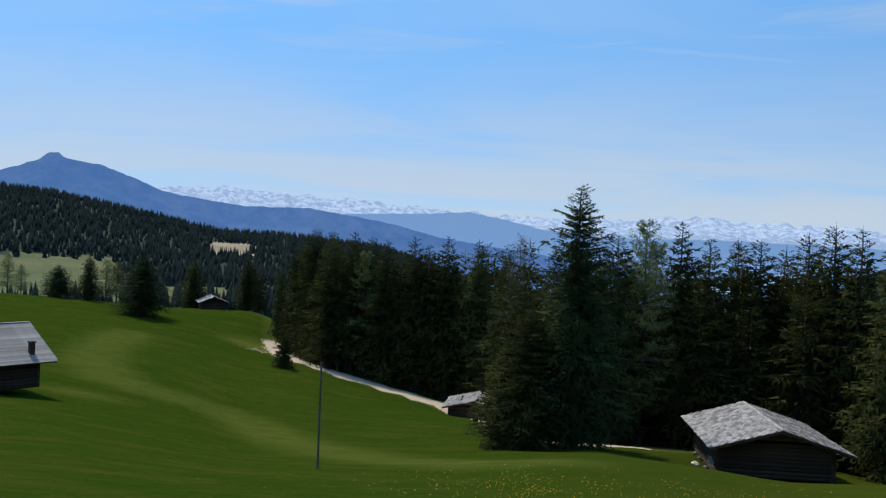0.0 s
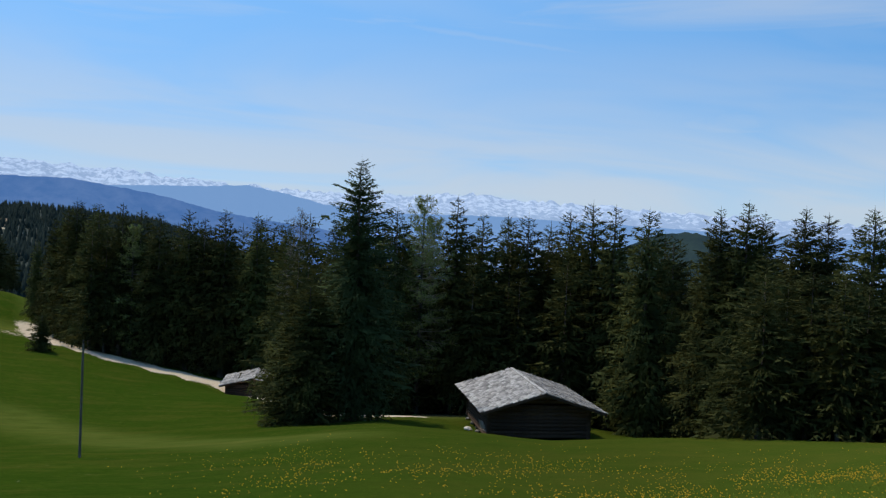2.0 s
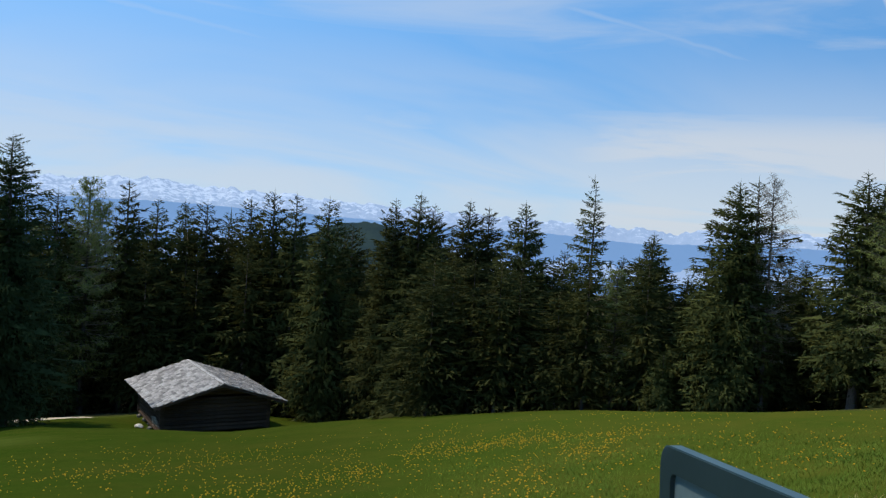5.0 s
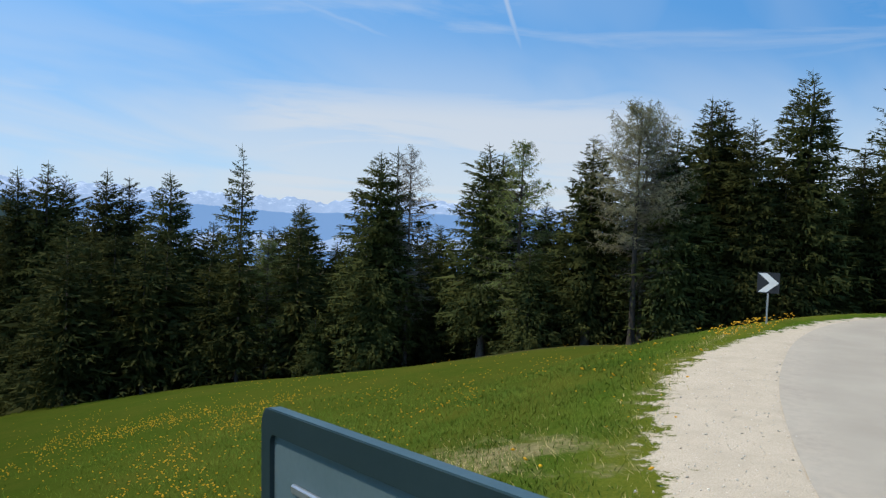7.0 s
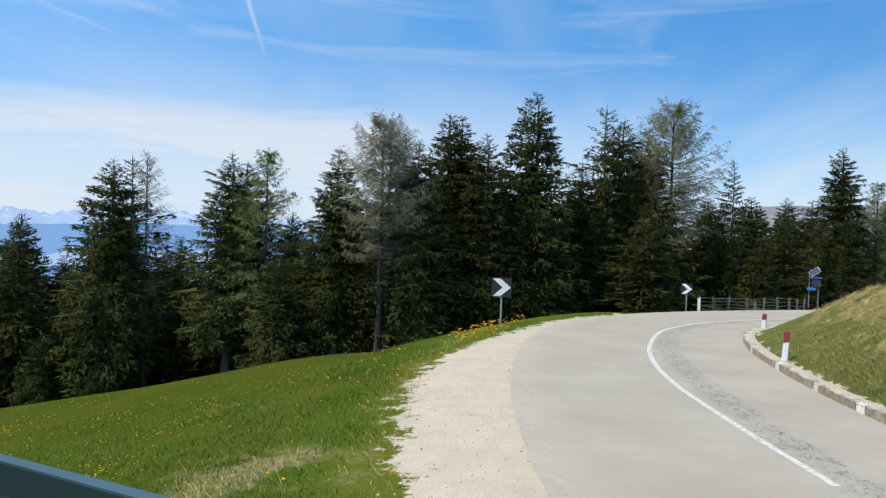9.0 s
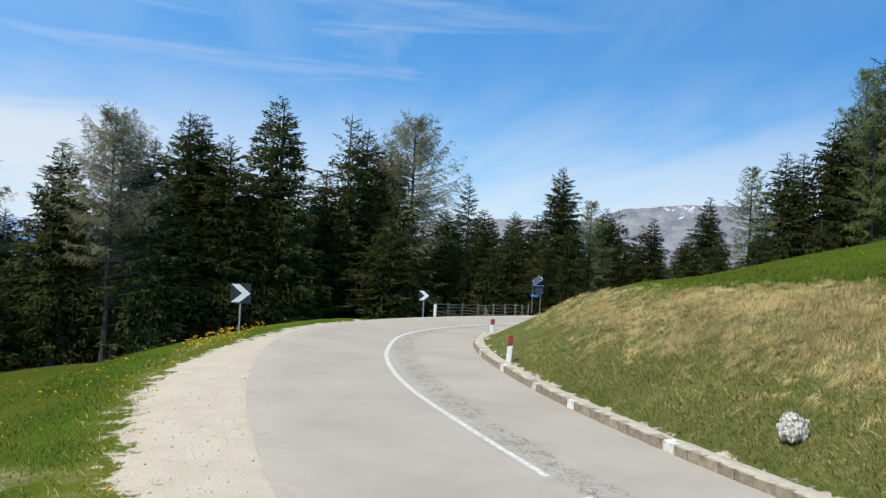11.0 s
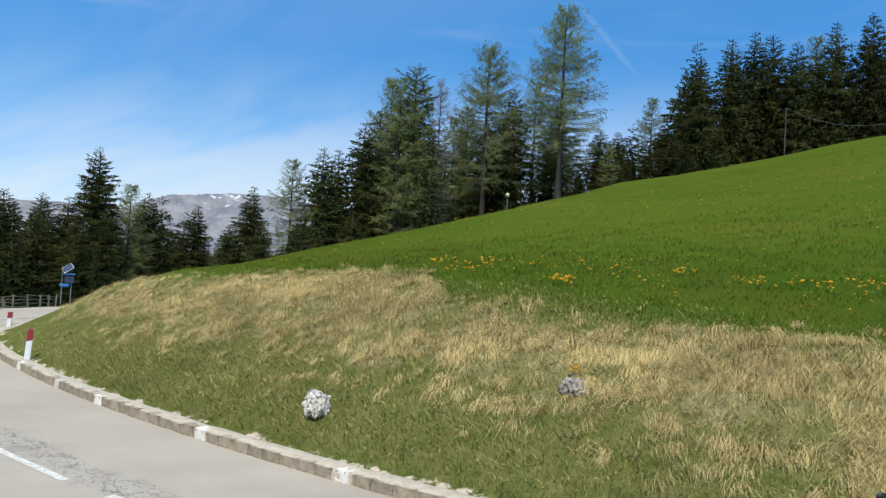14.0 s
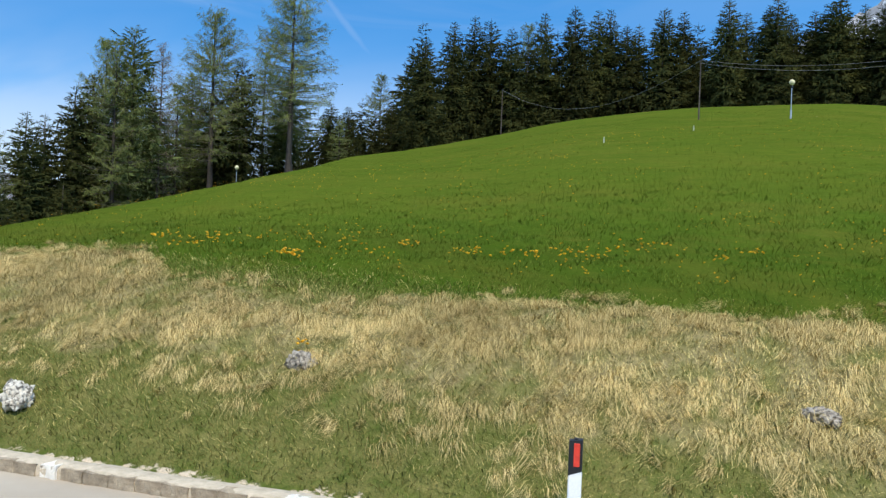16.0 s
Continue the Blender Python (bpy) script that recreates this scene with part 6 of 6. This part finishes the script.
# ---- posts, lamps and wires on the meadow ----
def pole(az, r, top_el, radius, label, group="", down=0.4):
    x, y, z = at(az, r)
    h = EYE + r * math.tan(radians(top_el)) - z
    ob = empty("wooden_pole", Matrix.Translation((x, y, z)), label, "pole", group)
    part("shaft", tube(radius, radius * 0.75, h + down, (0, 0, -down), 9), M_BARK if radius < 0.06 else M_POST, ob)
    part("insulator", tube(radius * 0.5, radius * 0.35, 0.14, (0, 0, h), 8), M_BLACK, ob)
    return Vector((x, y, z + h + 0.05))


pole(-7.95, 34.5, -8.3, 0.05, "thin dark wooden pole standing in the meadow")
p1 = pole(147.75, 74, 11.3, 0.055, "wooden wire pole on the hill brow", "wire poles")
p2 = pole(160.8, 53.5, 13.2, 0.048, "tall wooden wire pole on the slope", "wire poles")
p3 = pole(186.0, 52, 15.0, 0.065, "wooden wire pole beyond the lamp", "wire poles")


def wire(a, b, sag, name="overhead_wire"):
    cu = bpy.data.curves.new(name, "CURVE")
    cu.dimensions, cu.bevel_depth, cu.bevel_resolution = "3D", 0.012, 1
    sp = cu.splines.new("POLY")
    n = 24
    sp.points.add(n)
    for k in range(n + 1):
        t = k / n
        p = a.lerp(b, t) - Vector((0, 0, sag * 4 * t * (1 - t)))
        sp.points[k].co = (*p, 1)
    ob = new(name, cu)
    me = bpy.data.meshes.new_from_object(ob)
    bpy.data.objects.remove(ob)
    me.materials.append(M_CABLE)
    ob = new(name, me)
    tagged(ob, "black wire sagging between wooden poles", "cable", "wires")


wire(p1, p2, 2.3)
wire(p2, p3, 1.6)
wire(p2 + Vector((0, 0, -0.18)), p3 + Vector((0, 0, -0.1)), 1.75)


def lamp(az, r, globe_el, label):
    x, y, z = at(az, r)
    h = EYE + r * math.tan(radians(globe_el)) - z
    ob = empty("globe_lamp", Matrix.Translation((x, y, z)), label, "lamp post", "globe lamps")
    part("post", tube(0.03, 0.026, h + 0.1, (0, 0, -0.3), 10), M_STEEL, ob)
    part("sleeve", tube(0.05, 0.045, h * 0.33, (0, 0, -0.2), 10), M_STEEL, ob)
    part("collar", tube(0.06, 0.08, 0.10, (0, 0, h - 0.34), 12), M_BLACK, ob)
    bm = bmesh.new()
    bmesh.ops.create_uvsphere(bm, u_segments=20, v_segments=12, radius=0.165)
    bmesh.ops.translate(bm, vec=(0, 0, h), verts=bm.verts)
    part("globe", bm, M_GLASS, ob, "cream glass globe", True)


lamp(166.4, 51, 11.7, "slim grey lamp post with a cream glass globe")
lamp(130.0, 66, 5.25, "lamp post with a cream globe behind the hill brow")
for az, r in ((160.5, 44), (154.7, 39.5)):
    x, y, z = at(az, r)
    ob = empty("marker_stake", Matrix.Translation((x, y, z)), "short pale wooden stake in the meadow", "stake", "stakes")
    part("stake", tube(0.016, 0.013, 0.42, (0, 0, -0.15), 7), M_WHITE, ob)


# ---- grass and flowers ----
def scatter(n, az0, az1, r0, r1, keep, seed):
    """Points spread evenly over a piece of ground, thinned by how much grows there."""
    g = np.random.RandomState(seed)
    az, r = np.radians(g.uniform(az0, az1, n)), np.sqrt(g.uniform(r0 ** 2, r1 ** 2, n))
    x, y = r * np.sin(az), r * np.cos(az)
    off = road_offset(x, y)
    ok = g.uniform(size=n) < keep(x, y, off)
    x, y, off = x[ok], y[ok], off[ok]
    return x, y, land(x, y, off), off


def slope_way(x, y):
    e = 0.3
    gx, gy = land(x + e, y) - land(x - e, y), land(x, y + e) - land(x, y - e)
    n = np.hypot(gx, gy) + 1e-6
    return -gx / n, -gy / n


def clumpy(x, y, scale, seed):
    return 0.5 + 0.5 * bumps(x, y, scale, seed) * 1.6


def blades(name, label, mat, pts, length, width, droop, seed, down=0.0):
    """Single blades, each a bent sliver of two triangles joined at the middle."""
    g = np.random.RandomState(seed)
    x, y, z, _ = pts
    n = len(x)
    a = g.uniform(0, 6.28, n)
    ln = length * g.uniform(0.5, 1.35, n)
    dx, dy = slope_way(x, y) if down else (np.zeros(n), np.zeros(n))
    swirl = 2.0 * bumps(x, y, 1.6, seed) + 1.4 * bumps(x, y, 0.7, seed + 1)
    dx, dy = dx * np.cos(swirl) - dy * np.sin(swirl), dx * np.sin(swirl) + dy * np.cos(swirl)
    lx, ly = np.cos(a) * (1 - down) + dx * down * 1.4, np.sin(a) * (1 - down) + dy * down * 1.4
    sx, sy = -np.sin(a), np.cos(a)
    bend = np.clip(droop * g.uniform(0.8, 1.15, n), 0, 0.985)
    w = width * g.uniform(0.7, 1.3, n)
    base = np.stack([x, y, z - 0.02], 1)
    side = np.stack([sx * w, sy * w, np.zeros(n)], 1)
    up = np.sqrt(np.clip(1 - np.minimum(bend, 0.98) ** 2, 0.03, 1))
    mid = base + np.stack([lx * ln * bend * 0.35, ly * ln * bend * 0.35, ln * up * 0.62], 1)
    tip = base + np.stack([lx * ln * bend, ly * ln * bend, ln * up * (1 - 0.45 * down) + 0.02], 1)
    nx, ny = slope_way(x, y)
    e = 0.4
    steep = np.hypot(land(x + e, y) - land(x - e, y), land(x, y + e) - land(x, y - e)) / (2 * e)
    nor = np.stack([nx * steep, ny * steep, np.ones(n)], 1)
    side *= np.sign((np.cross(side, tip - base) * nor).sum(1) + 1e-9)[:, None]
    nor += g.normal(0, 0.3, (n, 3)) * np.array([1, 1, 0])
    nor /= np.linalg.norm(nor, axis=1, keepdims=True)
    v = np.stack([base - side, base + side, mid + side * 0.8, tip, mid - side * 0.8], 1).reshape(-1, 3)
    k = np.arange(n)[:, None] * 5
    f = np.concatenate([k + np.array([[0, 1, 2]]), k + np.array([[0, 2, 4]]), k + np.array([[4, 2, 3]])], 0)
    me = mesh_from(name, v, f, mat, True)
    me.normals_split_custom_set_from_vertices(np.repeat(nor, 5, 0).tolist())
    ob = new(name, me)
    tagged(ob, label, "grass", kind="stuff")


def tussocks(name, label, mat, pts, number, length, width, seed):
    """Tufts of long dead blades that rise a little, fall over together and lie combed down the slope."""
    g = np.random.RandomState(seed)
    cx, cy, cz, _ = pts
    k = len(cx)
    dx, dy = slope_way(cx, cy)
    turn = 0.75 * bumps(cx, cy, 3.0, seed) * 2.0 + g.normal(0, 0.65, k)
    big = g.uniform(0.45, 1.35, k)
    i = np.repeat(np.arange(k), number)
    n = len(i)
    a = np.arctan2(dy, dx)[i] + turn[i] + g.normal(0, 0.32, n)
    ox, oy = g.normal(0, 0.055, n) * big[i], g.normal(0, 0.055, n) * big[i]
    x, y = cx[i] + ox, cy[i] + oy
    ln = length * big[i] * g.uniform(0.55, 1.3, n)
    hx, hy = np.cos(a), np.sin(a)
    rise = ln * g.uniform(0.16, 0.42, n)
    z = land(x, y)
    mx, my = x + hx * ln * 0.42, y + hy * ln * 0.42
    tx, ty = x + hx * ln * 0.92, y + hy * ln * 0.92
    mz, tz = land(mx, my) + rise, land(tx, ty) + g.uniform(-0.005, 0.05, n)
    w = width * g.uniform(0.7, 1.3, n)
    side = np.stack([-hy * w, hx * w, np.zeros(n)], 1)
    base, mid, tip = np.stack([x, y, z - 0.02], 1), np.stack([mx, my, mz], 1), np.stack([tx, ty, tz], 1)
    v = np.stack([base - side, base + side, mid + side * 0.85, tip, mid - side * 0.85], 1).reshape(-1, 3)
    j = np.arange(n)[:, None] * 5
    f = np.concatenate([j + np.array([[0, 1, 2]]), j + np.array([[0, 2, 4]]), j + np.array([[4, 2, 3]])], 0)
    ob = new(name, mesh_from(name, v, f, mat, True))
    tagged(ob, label, "grass", kind="stuff")


tussocks("dry_grass", "dry straw-coloured grass in tufts combed down the road bank", M_STRAW,
         scatter(34000, 96, 177, 7.5, 30, lambda x, y, o: np.maximum(straw_cover(x, y, o) * np.clip(1.9 * patchy(x, y, 2.0, 22) - 0.28, 0.05, 1), 0.03 * step(-3.3, -4.0, o) * step(-7.4, -6.6, o)) * step(30, 22, np.hypot(x, y)), 61), 44, 0.27, 0.0026, 62)
blades("fine_dry_grass", "thin dead blades between the straw tufts", M_STRAW,
       scatter(420000, 96, 177, 7.5, 26, lambda x, y, o: np.maximum(straw_cover(x, y, o), 0.34 * step(-2.9, -3.3, o) * step(-8.8, -7.2, o)) * step(26, 18, np.hypot(x, y)), 59), 0.13, 0.0034, 0.965, 60, 0.45)
blades("bank_grass", "short olive green grass on the road bank", M_OLIVE,
       scatter(640000, 96, 177, 7.5, 24, lambda x, y, o: step(-2.82, -2.95, o) * step(-8.5, -6.5, o) * (1 - 0.75 * straw_cover(x, y, o)) * step(24, 16, np.hypot(x, y)), 63), 0.12, 0.0036, 0.92, 64, 0.3)
blades("hill_grass", "lush green meadow grass above the bank", M_GRASS,
       scatter(230000, 100, 177, 12, 30, lambda x, y, o: step(-6.2, -8.0, o) * np.clip(clumpy(x, y, 1.6, 25) * 1.3, 0.1, 1) * step(32, 16, np.hypot(x, y)) ** 1.3, 65), 0.12, 0.005, 0.88, 66)
blades("upper_hill_grass", "darker grass tufts over the upper hill meadow", M_GRASS,
       scatter(120000, 100, 177, 20, 62, lambda x, y, o: step(-8.0, -9.5, o) * np.clip(clumpy(0.5 * x, 1.3 * y, 2.6, 29) * 1.6 - 0.45, 0.0, 1) * step(18, 26, np.hypot(x, y)), 91), 0.085, 0.008, 0.88, 92)
blades("verge_grass", "green meadow grass along the gravel shoulder", M_GRASS,
       scatter(420000, 26, 90, 7, 30, lambda x, y, o: step(4.7, 5.9, o) * step(28, 60, azimuth(x, y)) * (1 - 0.6 * straw_cover(x, y, o)) * np.clip(clumpy(x, y, 1.8, 27) * 1.2, 0.12, 1) * step(30, 10, np.hypot(x, y)) ** 1.3, 67), 0.11, 0.0048, 0.82, 68)
blades("verge_dry_grass", "pale dry grass tufts on the outer verge", M_STRAW,
       scatter(90000, 50, 88, 8, 26, lambda x, y, o: straw_cover(x, y, o) * step(4.5, 5.0, o) * 0.5, 69), 0.13, 0.0036, 0.92, 70, 0.3)


def dandelions(name, label, pts, size, seed):
    """Open yellow heads on thin stalks: a low dome of petals over a darker cup."""
    g = np.random.RandomState(seed)
    x, y, z, _ = pts
    n, k = len(x), 7
    r_, h = size * g.uniform(0.65, 1.3, n), g.uniform(0.08, 0.20, n)
    a = np.linspace(0, 6.283, k, endpoint=False)
    tx, ty = g.normal(0, 0.3, n), g.normal(0, 0.3, n)
    ring = np.stack([x[:, None] + r_[:, None] * np.cos(a), y[:, None] + r_[:, None] * np.sin(a), z[:, None] + h[:, None] + r_[:, None] * (tx[:, None] * np.cos(a) + ty[:, None] * np.sin(a))], -1)
    top = np.stack([x, y, z + h + r_ * 0.45], -1)[:, None]
    low = np.stack([x, y, z + h - r_ * 0.6], -1)[:, None]
    v = np.concatenate([ring, top, low], 1).reshape(-1, 3)
    s = np.arange(k)
    tri = np.concatenate([np.stack([s, (s + 1) % k, np.full(k, k)], 1), np.stack([(s + 1) % k, s, np.full(k, k + 1)], 1)])
    f = (np.arange(n)[:, None, None] * (k + 2) + tri[None]).reshape(-1, 3)
    ob = new(name, mesh_from(name, v, f, M_YELLOW))
    tagged(ob, label, "flowers", kind="stuff")


def drifts(x, y, seed, scale=4.0):
    return np.clip((patchy(x, y, scale * 1.6, seed) - 0.40) * 1.8, 0.04, 1)


dandelions("meadow_dandelions", "yellow dandelions in drifts over the sloping meadow",
           scatter(72000, -8, 84, 11, 40, lambda x, y, o: (0.10 + 0.90 * step(7.5, 11.5, o)) * step(4.7, 5.5, o) * step(38, 15, np.hypot(x, y)) * (0.07 + 0.93 * drifts(0.5 * x - 0.85 * y, 0.3 * x + 0.25 * y, 31)) * (1 - 0.85 * step(18, 26, np.hypot(x, y)) * step(40, 58, azimuth(x, y))) * (0.45 + 0.55 * step(24, 40, azimuth(x, y))) * step(-8, 9, azimuth(x, y)), 71), 0.0165, 72)
dandelions("verge_dandelions", "yellow dandelions beside the gravel shoulder",
           scatter(420, 60, 88, 9, 32, lambda x, y, o: step(4.4, 4.9, o) * step(7.5, 6.0, o) * drifts(x, y, 33, 2.0), 73), 0.036, 74)
dandelions("hill_dandelions", "yellow dandelions in the hill meadow above the bank",
           scatter(42000, 104, 176, 13, 46, lambda x, y, o: step(-7.6, -9.0, o) * drifts(x, y, 35, 2.5) * (0.09 + 0.30 * step(21, 16.5, np.hypot(x, y))), 75), 0.017, 76)
dandelions("bend_dandelions", "dandelions clustered below the bend sign",
           scatter(230, 78.6, 83.4, 22, 29, lambda x, y, o: step(3.9, 4.4, o) * step(6.2, 5.2, o), 77), 0.028, 78)


def clump(name, label, spots, seed):
    """Thick clumps of open dandelions at the edge of the meadow: azimuth, elevation, number, spread."""
    g = np.random.RandomState(seed)
    X, Y = [], []
    for az, el, n, wide in spots:
        x, y = bank_hit(az, el)
        X.append(x + g.normal(0, wide, n)), Y.append(y + g.normal(0, wide * 0.7, n))
    x, y = np.concatenate(X), np.concatenate(Y)
    dandelions(name, label, (x, y, land(x, y), None), 0.030, seed + 1)


clump("dandelion_clumps", "thick clumps of yellow dandelions at the top of the bank",
      [(134.76, -6.95, 6, 0.06), (133.7, -0.75, 26, 0.16), (146.1, -0.2, 18, 0.16), (148.4, -0.15, 12, 0.12), (141.6, 0.3, 14, 0.18), (150.3, -0.15, 9, 0.1), (152.7, -0.05, 14, 0.16), (162.3, 0.05, 10, 0.12),
       (164.3, 0.5, 9, 0.14), (125.8, 0.2, 14, 0.2), (129.2, 0.25, 22, 0.4), (104.6, -1.95, 26, 0.3), (158.0, 0.7, 9, 0.2), (137.5, 0.2, 18, 0.5), (156.0, 0.3, 14, 0.4), (127.3, -0.3, 10, 0.3)], 81)


def pebbles():
    """Loose stones on the gravel shoulder: squashed, twisted octahedra."""
    g = np.random.RandomState(91)
    x, y, z, off = scatter(26000, 40, 104, 4, 24, lambda x, y, o: step(2.9, 3.1, o) * step(5.3, 4.2, o) * (0.35 + 0.65 * patchy(x, y, 1.5, 92)) * step(24, 9, np.hypot(x, y)), 93)
    n = len(x)
    size = 0.007 + 0.016 * g.uniform(0, 1, n) ** 3
    ax = g.normal(size=(n, 3, 3))
    ax /= np.linalg.norm(ax, axis=2, keepdims=True)
    ax = ax * (size[:, None] * g.uniform(0.6, 1.3, (n, 3)))[:, :, None]
    mid = np.stack([x, y, z + size * 0.3], 1)[:, None]
    v = np.concatenate([mid + ax, mid - ax], 1).reshape(-1, 3)
    tri = np.array([(0, 1, 2), (1, 3, 2), (3, 4, 2), (4, 0, 2), (1, 0, 5), (3, 1, 5), (4, 3, 5), (0, 4, 5)])
    f = (np.arange(n)[:, None, None] * 6 + tri[None]).reshape(-1, 3)
    tagged(new("loose_gravel", mesh_from("loose_gravel", v, f, M_PEBBLE)), "loose pale stones on the gravel shoulder", "gravel", kind="stuff")


pebbles()
